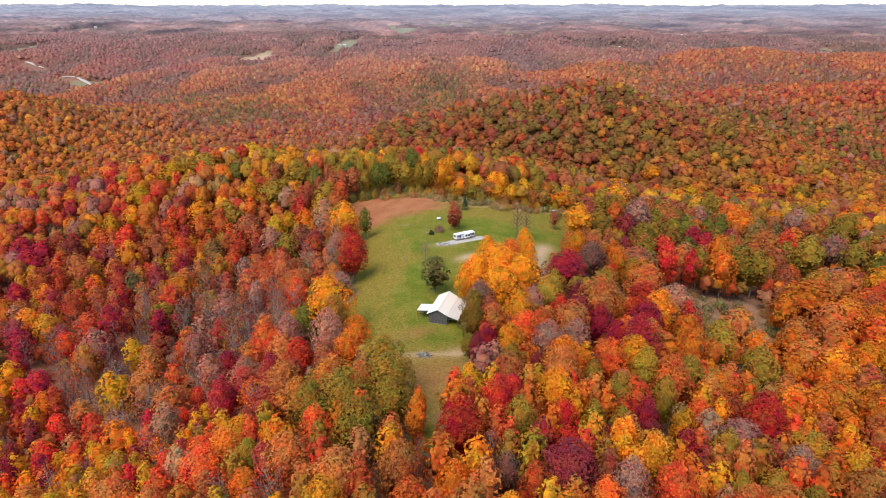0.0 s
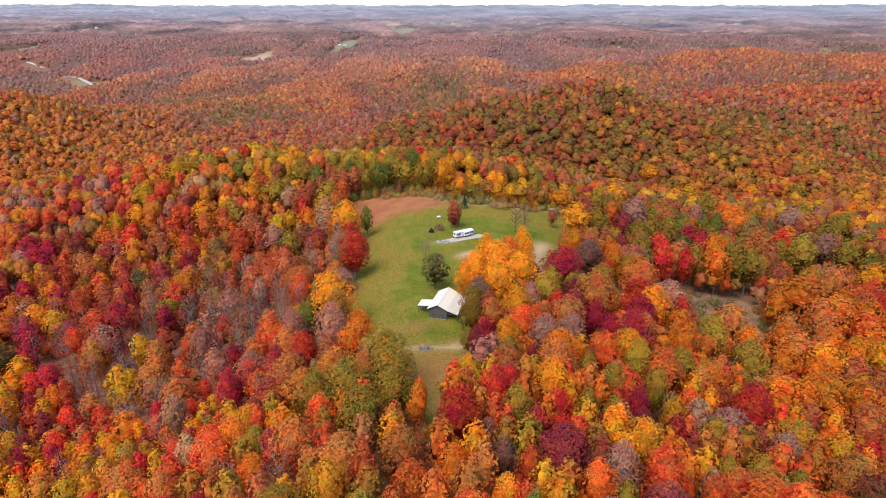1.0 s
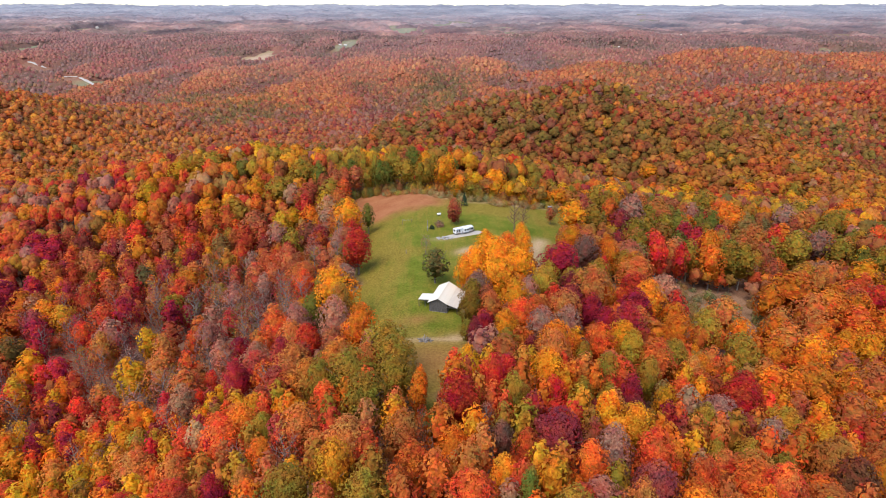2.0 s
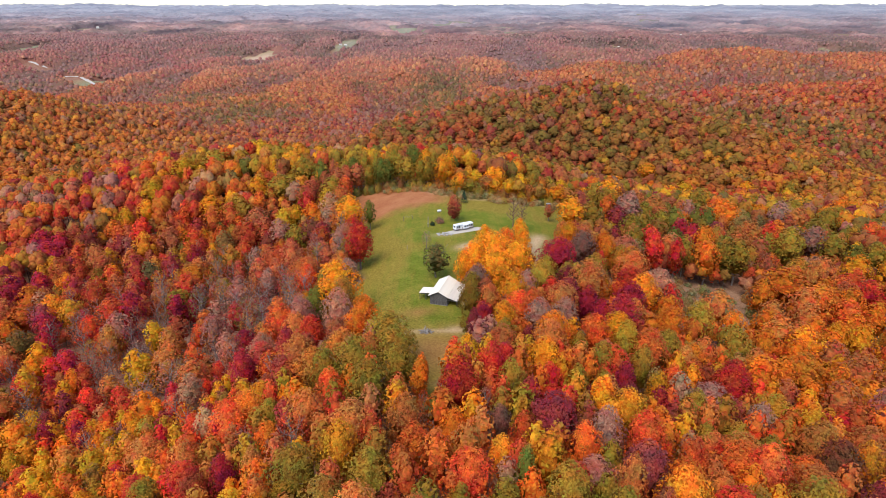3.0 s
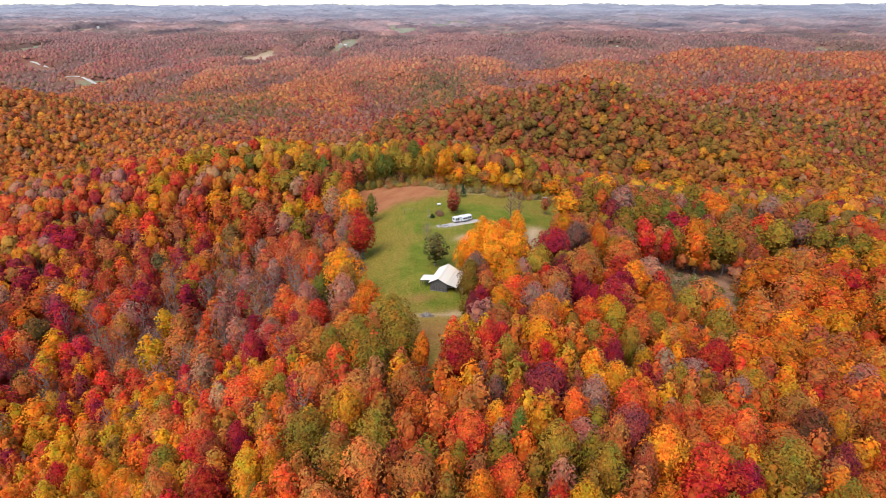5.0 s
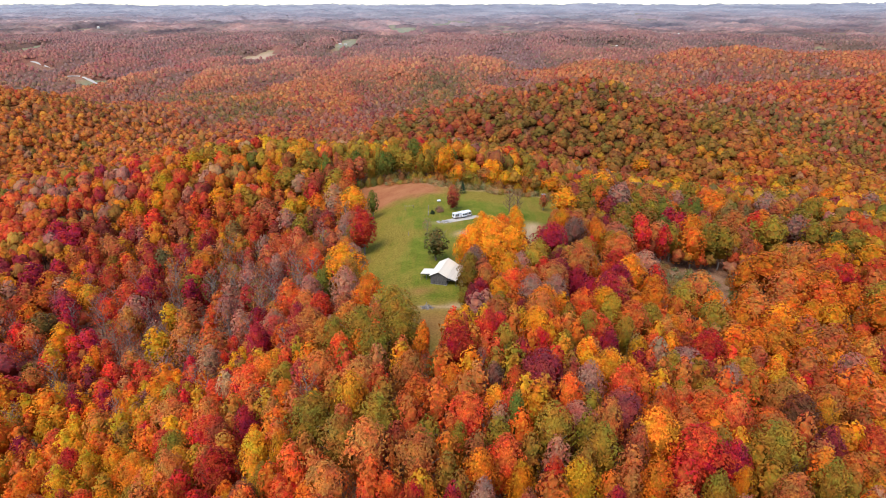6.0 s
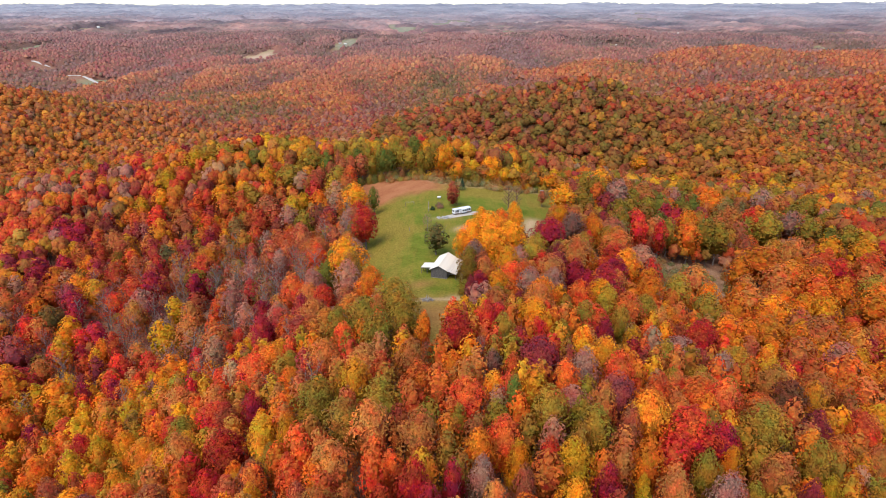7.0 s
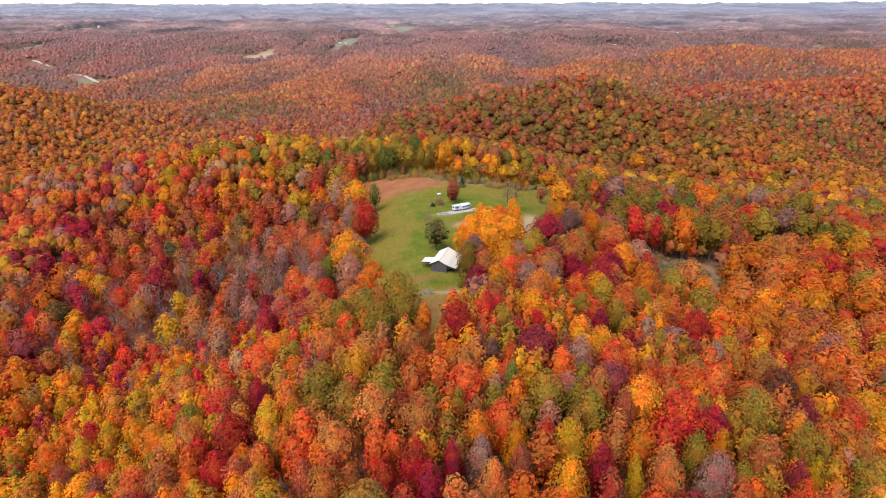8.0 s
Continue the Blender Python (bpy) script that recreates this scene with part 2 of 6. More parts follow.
def ground_material():
    m, nt, b = material("ground", 0.95, 0.05)
    pos = world_pos(nt)

    def att(n):
        a = nt.nodes.new("ShaderNodeAttribute")
        a.attribute_name = n
        return a.outputs["Fac"]
    fine = noise_tex(nt, 1.6, 4, 0.7, pos)
    mid = noise_tex(nt, 0.16, 4, 0.6, pos)
    big = noise_tex(nt, 0.045, 3, 0.55, pos)
    lay = node(nt, "ShaderNodeMapping", Scale=(0.35, 0.05, 0.1), Rotation=(0, 0, 0.06))
    nt.links.new(pos, lay.inputs["Vector"])
    streak = noise_tex(nt, 1.0, 4, 0.65, lay.outputs["Vector"])
    litter = ramp(nt, mathn(nt, "ADD", mathn(nt, "MULTIPLY", fine, 0.6), mathn(nt, "MULTIPLY", mid, 0.4)), [(0.3, (0.11, 0.05, 0.033)), (0.5, (0.25, 0.12, 0.075)), (0.7, (0.39, 0.24, 0.165))])
    green = ramp(nt, mid, [(0.3, (0.100, 0.124, 0.012)), (0.5, (0.134, 0.146, 0.017)), (0.7, (0.20, 0.176, 0.028))])
    tan = ramp(nt, fine, [(0.3, (0.165, 0.118, 0.018)), (0.7, (0.26, 0.185, 0.036))])
    worn = mathn(nt, "ADD", att("dry"), mathn(nt, "MULTIPLY", mathn(nt, "SUBTRACT", mathn(nt, "ADD", mathn(nt, "MULTIPLY", big, 0.55), mathn(nt, "MULTIPLY", streak, 0.45)), 0.5), 4.6))
    wc = nt.nodes.new("ShaderNodeClamp")
    nt.links.new(worn, wc.inputs[0])
    grass = mix(nt, wc.outputs[0], green, tan)
    grass = mix(nt, 0.6, grass, ramp(nt, fine, [(0.3, (0.45, 0.45, 0.4)), (0.7, (1.5, 1.5, 1.4))]), "MULTIPLY")
    brown = ramp(nt, mathn(nt, "ADD", mathn(nt, "MULTIPLY", mid, 0.6), mathn(nt, "MULTIPLY", fine, 0.4)), [(0.35, (0.28, 0.085, 0.04)), (0.65, (0.40, 0.16, 0.075))])
    stone = ramp(nt, fine, [(0.3, (0.38, 0.24, 0.12)), (0.7, (0.55, 0.38, 0.22))])
    c = mix(nt, att("field"), litter, grass)
    hay = mix(nt, att("dry"), ramp(nt, mid, [(0.35, (0.16, 0.175, 0.115)), (0.65, (0.22, 0.225, 0.15))]), ramp(nt, mid, [(0.35, (0.38, 0.25, 0.16)), (0.65, (0.48, 0.33, 0.22))]))
    c = mix(nt, att("pasture"), c, hay)
    c = mix(nt, att("fallow"), c, brown)
    c = mix(nt, att("bare"), c, stone)
    # distance haze painted into the far ground: mottled mauve and lavender
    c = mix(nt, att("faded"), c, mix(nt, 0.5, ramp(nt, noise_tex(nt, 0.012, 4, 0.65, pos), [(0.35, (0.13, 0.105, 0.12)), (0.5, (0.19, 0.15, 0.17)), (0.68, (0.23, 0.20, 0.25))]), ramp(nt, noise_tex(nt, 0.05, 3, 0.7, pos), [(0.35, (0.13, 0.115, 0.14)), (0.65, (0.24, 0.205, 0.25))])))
    nt.links.new(c, b.inputs["Base Color"])
    bump(nt, b, fine, 0.6, 0.25)
    return m


def spaced(*pieces):
    return np.unique(np.concatenate([np.arange(a, b, s) for a, b, s in pieces]))


gx = spaced((-5400, -1500, 150), (-1500, -400, 50), (-400, -72, 12), (-72, 76, 2.0), (76, 400, 12), (400, 1500, 50), (1500, 5401, 150))
gy = spaced((-900, -60, 60), (-60, 80, 10), (80, 300, 2.0), (300, 700, 14), (700, 1600, 30), (1600, 4980, 65))
GX, GY = np.meshgrid(gx, gy)
GZ = ground(GX, GY)
W, H = len(gx), len(gy)
idx = np.arange(W * H).reshape(H, W)
q = np.stack([idx[:-1, :-1], idx[:-1, 1:], idx[1:, 1:], idx[1:, :-1]], -1).reshape(-1, 4)
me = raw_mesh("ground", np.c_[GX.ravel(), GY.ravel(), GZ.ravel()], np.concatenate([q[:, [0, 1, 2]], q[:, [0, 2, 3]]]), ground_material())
fx, fy = GX.ravel(), GY.ravel()


def layer(name, values):
    a = me.attributes.new(name, "FLOAT", "POINT")
    a.data.foreach_set("value", np.clip(values, 0, 1).astype(np.float32))


L, R = field_edge(fy)
FAR = np.interp(fx, [-48, -23, -6, 12, 30, 60], [291, 287, 277, 269, 268, 274])
wob = (soft_noise(fx, fy, 6, 11) - 0.5) * 5
edge = np.minimum(np.minimum(fx - L, R - fx), np.minimum(FAR + 6 - fy, fy - 96)) + wob
pasture, stubble = far_fields(fx, fy)
layer("field", pasture + step(-3.5, 1.0, edge) + hill(fx, fy, 97, 190, 32, 24, 25, 0.22))
layer("dry", stubble + hill(fx, fy, 38, 266, 24, 11, 0, 0.4) + 0.4 * (1 - np.clip(pasture, 0, 1)) + hill(fx, fy, -19, 195, 8, 60, 4, 0.6) + hill(fx, fy, 0, 124, 18, 16, 0, 1.1) - hill(fx, fy, -6, 160, 13, 24, 0, 0.5) - hill(fx, fy, 22, 240, 22, 12, 0, 0.6)
      - hill(fx, fy, -6, 205, 6, 40, 0, 0.3) + hill(fx, fy, -32, 262, 26, 16, 0, 0.4) + hill(fx, fy, 32, 261, 36, 9, 0, 1.5) + hill(fx, fy, -26, 225, 6, 40, 4, 0.5) + (soft_noise(fx, fy, 9, 12) - 0.5) * 0.5)
fallow = step(0, 9, fy - (249 + 0.27 * (fx + 36)) + wob * 1.5) * step(-1, 3, edge) * step(-2, 14, 6 - fx)
layer("fallow", fallow * 0.9 + hill(fx, fy, -2, 124, 13, 12, 0, 0.5) + hill(fx, fy, -7, 152, 6, 3, 10, 0.4))
drive = np.exp(-((fx - np.interp(fy, [196, 201, 205, 217, 232], [27, 31, 34, 37.5, 42.5])) / 3.3) ** 2) * step(196, 203, fy) * (1 - step(222, 233, fy))
layer("bare", drive + 0.65 * np.exp(-((FAR + 1.5 - fy + wob) / 1.8) ** 2) * step(-22, -14, fx) * (1 - step(58, 62, fx)) + hill(fx, fy, -5, 137.5, 10, 1.3, 3, 0.7) + hill(fx, fy, 4, 139, 3, 2.4, 0, 0.7) + hill(fx, fy, -13.5, 146.5, 2, 1, 20, 0.5)
      + hill(fx, fy, 0.5, 219.5, 5, 1.7, 8, 0.6) + hill(fx, fy, 9, 207, 4.5, 2.6, 40, 1.0))
# mask of the haze painted over the far ground, weaker on the fields
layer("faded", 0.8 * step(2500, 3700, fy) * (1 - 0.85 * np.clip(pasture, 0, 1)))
layer("pasture", pasture)
floor_ob = tagged(new("ground", me), "rolling ground with mown grass clearing and leaf litter", "ground", kind="structure")
me.shade_smooth()


# ---- trees ----
SCARLET, CRIMSON, ORANGE, AMBER = (0.51, 0.036, 0.019), (0.30, 0.016, 0.033), (0.62, 0.152, 0.014), (0.69, 0.24, 0.014)
YELLOW, OLIVE, GREEN, RUSSET = (0.62, 0.295, 0.016), (0.29, 0.168, 0.021), (0.13, 0.125, 0.02), (0.48, 0.145, 0.036)
RUST, MAUVE, CORAL, MAROON = (0.36, 0.09, 0.038), (0.36, 0.162, 0.116), (0.60, 0.09, 0.024), (0.20, 0.023, 0.028)
PALETTE = [SCARLET, CRIMSON, ORANGE, AMBER, YELLOW, OLIVE, GREEN, RUSSET, RUST, MAUVE, CORAL, MAROON]
COLOURS = np.array(PALETTE)


def shares(x, y):
    """How often each colour of the palette stands at a place."""
    def patch(cx, cy, rx, ry, *w):
        return np.exp(-((x - cx) / rx) ** 2 - ((y - cy) / ry) ** 2)[:, None] * np.array(w, float)
    #              SCA  CRI  ORA  AMB  YEL  OLI  GRE  RUS  RUST MAU  COR  MAR
    w = 0.002 * np.array([1, 0.5, 2, 1, 1, 1.5, 0.5, 2, 1, 1, 1, 0.3])[None] + np.zeros((len(x), 12))
    w = w + patch(-140, 105, 40, 40, 5, 1.4, 3, 2, 2, 0.6, 0.1, 2, 0.4, 0.3, 4, 0.1)
    w = w + patch(-55, 45, 35, 45, 2, 1.2, 2.4, 0.9, 0.7, 1.6, 0.1, 3.2, 0.6, 0.4, 2, 0.5)
    w = w + patch(-86, 184, 54, 52, 2.4, 1.6, 1.0, 0.4, 0.5, 0.5, 0.2, 2.2, 2.4, 5, 3.0, 0.3)
    w = w + 2.6 * patch(-112, 45, 46, 55, 2.6, 0.9, 2.2, 3.4, 9, 1.6, 0.1, 1.4, 0.2, 0.1, 2.2, 0.15)
    w = w + patch(0, 60, 34, 45, 1.2, 0.8, 1.6, 0.6, 1.0, 3.0, 0.05, 3.2, 1, 0.5, 1.5, 0.5)
    w = w + patch(75, 95, 45, 50, 1.7, 1, 3.8, 1.5, 1.3, 2.4, 0.03, 3, 0.8, 0.6, 1.5, 0.6)
    w = w + 1.4 * patch(140, 160, 60, 48, 1.6, 0.3, 4.4, 0.9, 0.2, 0.6, 0.1, 3, 0.6, 0.2, 2.0, 0.1)
    w = w + patch(120, 245, 80, 50, 0.9, 0.6, 1.0, 0.8, 0.8, 3.6, 3.2, 1.8, 2.6, 2.0, 0.3, 0.5)
    w = w + patch(-60, 240, 45, 45, 1, 0.8, 1.2, 1.0, 1.0, 4, 2.4, 1.6, 1.4, 0.9, 0.5, 0.4)
    w = w + patch(-170, 230, 70, 70, 3, 1.6, 1.8, 1, 0.7, 1, 0.4, 2.5, 1, 1.6, 2, 0.4)
    w = w + patch(-85, 340, 55, 32, 0.3, 0.2, 0.8, 1.6, 3.4, 4.5, 0.8, 0.5, 0.3, 0.2, 0.2, 0)
    w = w + patch(0, 330, 80, 35, 0.6, 0.5, 1.0, 0.8, 1.1, 4.5, 2.4, 1.2, 1.2, 0.4, 0.3, 0.1)
    w = w + patch(200, 600, 260, 130, 1.6, 1.6, 1.0, 0.2, 0.1, 2.2, 8.0, 1.8, 2.6, 0.1, 0.5, 2.2)
    w = w + 0.4 * patch(-190, 300, 85, 50, 4.0, 2.4, 1.6, 0.8, 0.3, 0.4, 0.3, 1.6, 1.0, 0.8, 4.0, 0.4)
    w = w + 0.7 * patch(560, 880, 220, 130, 1.8, 0.6, 2.4, 0.6, 0.3, 2.2, 2.6, 2.0, 1.0, 0.3, 1.4, 0.3)
    w = w + 1.7 * patch(330, 440, 150, 115, 1.4, 0.6, 2.6, 1.7, 2.2, 3.0, 1.2, 2.2, 0.6, 0.4, 0.9, 0.2)
    w = w + patch(-480, 660, 260, 150, 0.5, 0.2, 5.5, 1.8, 0.3, 1.2, 0.8, 2.6, 1.2, 0.6, 0.4, 0)
    w = w + patch(-330, 480, 170, 100, 1.4, 0.8, 3.2, 0.9, 0.5, 1.6, 0.8, 3.0, 1.6, 1.4, 0.6, 0.2)
    w = w + 2 * patch(-40, 860, 230, 190, 0.3, 0.5, 0.4, 0.1, 0.1, 0.9, 2.0, 1.6, 3.4, 3.0, 0.2, 1.6)
    w = w + patch(400, 1050, 350, 230, 0.6, 0.3, 1.2, 0.2, 0.1, 0.8, 1.2, 2.2, 3.2, 3.0, 0.6, 1.0)
    w = w + 1.6 * patch(-170, 1500, 320, 290, 0.8, 0, 5.5, 1.4, 0.1, 0.6, 0.9, 3.2, 1.6, 0.3, 0.8, 0.5)
    w = w + 3 * patch(205, 1640, 75, 330, 0, 0, 0.1, 0, 0, 0.4, 2.2, 0.5, 2.6, 7, 0.1, 1.6)
    w = w + patch(-900, 1300, 330, 260, 0.8, 0.3, 0.9, 0.2, 0.1, 1.0, 1.2, 1.8, 3.0, 4.5, 1.0, 0.3)
    w = w + patch(-800, 1850, 420, 200, 2.6, 0.3, 1.2, 0.2, 0.1, 0.8, 1.6, 2.2, 2.0, 2, 2.0, 0)
    w = w + 1.4 * patch(760, 1620, 400, 220, 1.8, 0.2, 3.8, 0.7, 0.1, 1.0, 1.4, 3.0, 1.2, 0.7, 1.2, 0)
    w = w + 0.12 * (y > 1900)[:, None] * np.array([1.0, 0, 2.0, 0.3, 0, 1.8, 1.8, 2.6, 2.0, 1.8, 1.0, 0.4])
    # relief shading put into the colour mix: far hollows darker and mauve, crests orange
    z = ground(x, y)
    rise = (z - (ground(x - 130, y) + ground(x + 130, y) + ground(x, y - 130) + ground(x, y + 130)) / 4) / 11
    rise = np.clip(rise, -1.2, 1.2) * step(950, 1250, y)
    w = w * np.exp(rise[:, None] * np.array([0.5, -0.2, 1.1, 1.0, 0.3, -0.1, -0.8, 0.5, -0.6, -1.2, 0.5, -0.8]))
    # again for gullies: darker colours between bright spur tops stand in for shade
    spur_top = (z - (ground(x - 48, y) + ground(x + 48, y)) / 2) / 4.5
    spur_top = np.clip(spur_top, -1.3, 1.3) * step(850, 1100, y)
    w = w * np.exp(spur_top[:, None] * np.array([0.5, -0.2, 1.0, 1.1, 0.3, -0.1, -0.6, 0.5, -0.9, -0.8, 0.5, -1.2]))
    stand = (soft_noise(x, y, 170, 21) - 0.5)[:, None] * step(600, 900, y)[:, None]
    w = w * np.exp(stand * np.array([3, 1, 1.5, 1, 0, -3, -4, 1, 0, 0, 3, 0]))
    return w / w.sum(1, keepdims=True)


def colours_at(x, y, rng, even=0.0):
    """A colour for each tree; even: how far it is drawn to the mean of its surroundings."""
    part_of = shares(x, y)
    cum = np.cumsum(part_of, 1)
    pick = (rng.random(len(x))[:, None] > cum).sum(1).clip(0, 11)
    c = COLOURS[pick] * (1 + rng.uniform(-0.25, 0.25, (len(x), 1)) * (1 - 0.55 * step(700, 1500, np.asarray(y)))[:, None])
    other = COLOURS[(rng.random(len(x))[:, None] > cum).sum(1).clip(0, 11)]
    return (c * 0.75 + other * 0.25) * (1 - even) + (part_of @ COLOURS) * even, pick


def ball_points(rng, n):
    v = rng.normal(size=(n, 3))
    return v / np.linalg.norm(v, axis=1, keepdims=True)


def leaf_tris(centres, normals, size, rng):
    """One small triangle, a clump of leaves, at each centre."""
    n = len(centres)
    t = np.cross(normals, ball_points(rng, n))
    t /= np.linalg.norm(t, axis=1, keepdims=True) + 1e-9
    b = np.cross(normals, t)
    size = np.asarray(size).reshape(-1, 1) * np.ones((n, 1))
    out = []
    for k in range(3):
        a = 2.0944 * k + rng.uniform(-0.45, 0.45, (n, 1))
        out.append(centres + (t * np.cos(a) + b * np.sin(a)) * size * rng.uniform(0.7, 1.25, (n, 1)))
    return np.stack(out, 1).reshape(-1, 3)


def ico(level=1):
    bm = bmesh.new()
    bmesh.ops.create_icosphere(bm, subdivisions=level, radius=1)
    v = np.array([p.co[:] for p in bm.verts])
    f = np.array([[p.index for p in face.verts] for face in bm.faces])
    bm.free()
    return v, f


ICO1, ICOF1 = ico(1)
LOBEF = ICOF1[ICO1[ICOF1].mean(1)[:, 2] > -0.5]
# forms: crown's half width, its bottom and top as shares of the height, how pointed it is, lobes
FORMS = {"broad": (0.31, 0.27, 1.0, 0.85, 34), "tall": (0.225, 0.21, 1.0, 1.1, 28), "spire": (0.165, 0.16, 1.0, 1.5, 22)}


def crown_arrays(form, seed, leaves, size, fullness=1.0, ragged=0.95, domed=False):
    """A crown for a tree one unit (20 m) high: lobes on an egg, covered with clumps of leaves, and a core that fills it."""
    rng = np.random.default_rng(seed)
    half, low, top, point, lobes = FORMS[form]
    lobes = lobes // 2 if domed else lobes
    H = 20.0
    rad, z0, z1 = half * H, low * H, top * H
    hgt = rng.permutation((np.arange(lobes) + 0.5) / lobes) * 0.95
    ang = np.arange(lobes) * 2.4 + rng.uniform(0, 6.28) + rng.uniform(-0.5, 0.5, lobes)
    prof = np.sin(np.pi * np.clip(0.12 + 0.86 * hgt, 0, 1) ** point) ** 0.85
    lr = rad * (rng.uniform(0.36, 0.52, lobes) if domed else rng.uniform(0.24, 0.42, lobes)) * (0.65 + 0.35 * prof)
    cz = z0 + lr * 0.7 + hgt * (z1 - z0 - 1.6 * lr)
    d = np.maximum(rad * prof * rng.uniform(0.8, 1.1, lobes) - lr * 0.8, 0)
    cen = np.c_[np.cos(ang) * d, np.sin(ang) * d, cz]
    ax = np.array([0.16, 0.36, 0.56, 0.74, 0.88])
    ar = rad * np.sin(np.pi * np.clip(0.12 + 0.86 * ax, 0, 1) ** point) ** 0.85 * 0.84
    cen = np.r_[cen, np.c_[rng.uniform(-0.06, 0.06, (5, 2)) * rad, z0 + ax * (z1 - z0 - ar * 0.5)]]
    lr = np.r_[lr, ar]
    if fullness > 0.9:
        lr2, cen2 = lr[lobes - 4:], cen[lobes - 4:]
        core = (ICO1[None] * lr2[:, None, None] * (0.76 if leaves > 1000 else 0.66) * rng.uniform(0.85, 1.1, (len(lr2), 12, 1)) + cen2[:, None]).reshape(-1, 3)
        cf = (ICOF1[None] + np.arange(len(lr2))[:, None, None] * 12).reshape(-1, 3)
    else:
        core, cf = np.zeros((0, 3)), np.zeros((0, 3), int)
    middle = np.array([0, 0, z0 + 0.42 * (z1 - z0)])
    soft = unit(ICO1[None] * 0.7 + 0.6 * unit(cen[lobes - 4:] - middle)[:, None]).reshape(-1, 3) if len(core) else core
    got_c, got_n, got_s, need = [], [], [], leaves
    while need > 0:
        k = rng.choice(len(lr), need * 3, p=lr ** 2 / (lr ** 2).sum())
        v = ball_points(rng, need * 3)
        v[:, 2] *= 1.35
        p = cen[k] + v * (lr[k] * rng.uniform(0.82, 1.1, need * 3))[:, None]
        dist = np.linalg.norm(p[:, None] - cen[None], axis=2) / lr[None]
        dist[np.arange(len(k)), k] = 9
        ok = (dist.min(1) > 0.84) & (v[:, 2] > -0.9)
        p, v = p[ok][:need], v[ok][:need]
        got_c.append(p), got_n.append(v)
        got_s.append(unit(unit(v) * 0.75 + 0.55 * unit((p - middle) / np.array([rad, rad, (z1 - z0) / 2]))))
        need -= len(p)
    c, v = np.concatenate(got_c), np.concatenate(got_n)
    nrm = v * 0.8 + ball_points(rng, len(v)) * ragged
    nrm /= np.linalg.norm(nrm, axis=1, keepdims=True)
    tri = leaf_tris(c, nrm, rng.uniform(0.6, 1.25, len(c)) * size, rng)
    verts = np.r_[core, tri]
    faces = np.r_[cf, len(core) + np.arange(len(tri)).reshape(-1, 3)]
    out = unit(np.repeat(np.concatenate(got_s), 3, axis=0) + np.repeat(ball_points(rng, len(c)) * 0.22, 3, axis=0))
    return verts, faces, np.r_[soft, out]


def crown_mesh(mat, *args, **kw):
    v, f, n = crown_arrays(*args, **kw)
    return raw_mesh("crown", v, f, mat, normals=n)


def tube(bm, a, b, ra, rb, sides=6):
    a, b = Vector(a), Vector(b)
    q = (b - a).to_track_quat("Z", "Y")
    rings = []
    for p, r in ((a, ra), (b, rb)):
        rings.append([bm.verts.new(p + q @ Vector((math.cos(6.2832 * k / sides) * r, math.sin(6.2832 * k / sides) * r, 0))) for k in range(sides)])
    for k in range(sides):
        bm.faces.new((rings[0][k], rings[0][(k + 1) % sides], rings[1][(k + 1) % sides], rings[1][k]))
    bm.faces.new(rings[1])


def trunk_mesh(form, seed, bare=False, limbs=5, stout=1.0):
    """A tapered trunk with rising limbs; a bare tree has forked branches and twigs up to its top."""
    rnd = random.Random(seed)
    half, low, top, point, lobes = FORMS[form]
    bm = bmesh.new()
    H, p = 20.0, Vector((0, 0, -1.0))
    pts = [p]
    for k in range(1, 6):
        pts.append(Vector((rnd.uniform(-0.3, 0.3), rnd.uniform(-0.3, 0.3), H * 0.155 * k)))
    for k in range(5):
        tube(bm, pts[k], pts[k + 1], 0.34 - 0.055 * k, 0.34 - 0.055 * (k + 1), 6)
    for k in range(12 if bare else limbs):
        at = pts[2].lerp(pts[5], k / (11 if bare else 6.5))
        a = k * 2.4 + rnd.uniform(-0.4, 0.4)
        r = half * H * rnd.uniform(0.5, 0.8) * (1.1 - 0.03 * k)
        end = at + Vector((math.cos(a) * r, math.sin(a) * r, r * rnd.uniform(0.7, 1.3)))
        midp = at.lerp(end, 0.5) + Vector((0, 0, -0.25))
        tube(bm, at, midp, 0.13 * stout, 0.09 * stout, 4)
        tube(bm, midp, end, 0.09 * stout, 0.04 * stout, 3)
        if bare:
            for j in range(5):
                s = midp.lerp(end, j / 4)
                e = s + Vector((rnd.uniform(-1, 1), rnd.uniform(-1, 1), rnd.uniform(0.5, 1.4))) * 1.5
                tube(bm, s, e, 0.05 * stout, 0.015 * stout, 3)
                tube(bm, s.lerp(e, 0.5), s.lerp(e, 0.5) + Vector((rnd.uniform(-1, 1), rnd.uniform(-1, 1), rnd.uniform(0.3, 1))) * 0.9, 0.03, 0.01, 3)
    me = bpy.data.meshes.new("trunk")
    bm.to_mesh(me)
    bm.free()
    me.materials.append(TWIG if bare and stout == 1.0 else BRANCH if bare else BARK)
    return me


CROWNS, TRUNKS = {}, {}
for form in FORMS:
    for k in range(4):
        CROWNS[form, k] = crown_mesh(LEAF, form, 40 + k + 10 * len(form), {"broad": 1850, "tall": 1500, "spire": 1100}[form], 0.42, ragged=0.42)
        CROWNS[form + " far", k] = crown_mesh(LEAF_DENSE, form, 140 + k + 10 * len(form), {"broad": 740, "tall": 600, "spire": 440}[form], 0.52, ragged=0.28, domed=form == "broad" and k != 1)
        CROWNS[form + " low", k] = crown_mesh(LEAF_DENSE, form, 170 + k + 10 * len(form), {"broad": 400, "tall": 360, "spire": 280}[form], 0.66, ragged=0.5)
        TRUNKS[form, k] = trunk_mesh(form, 70 + k + len(form))
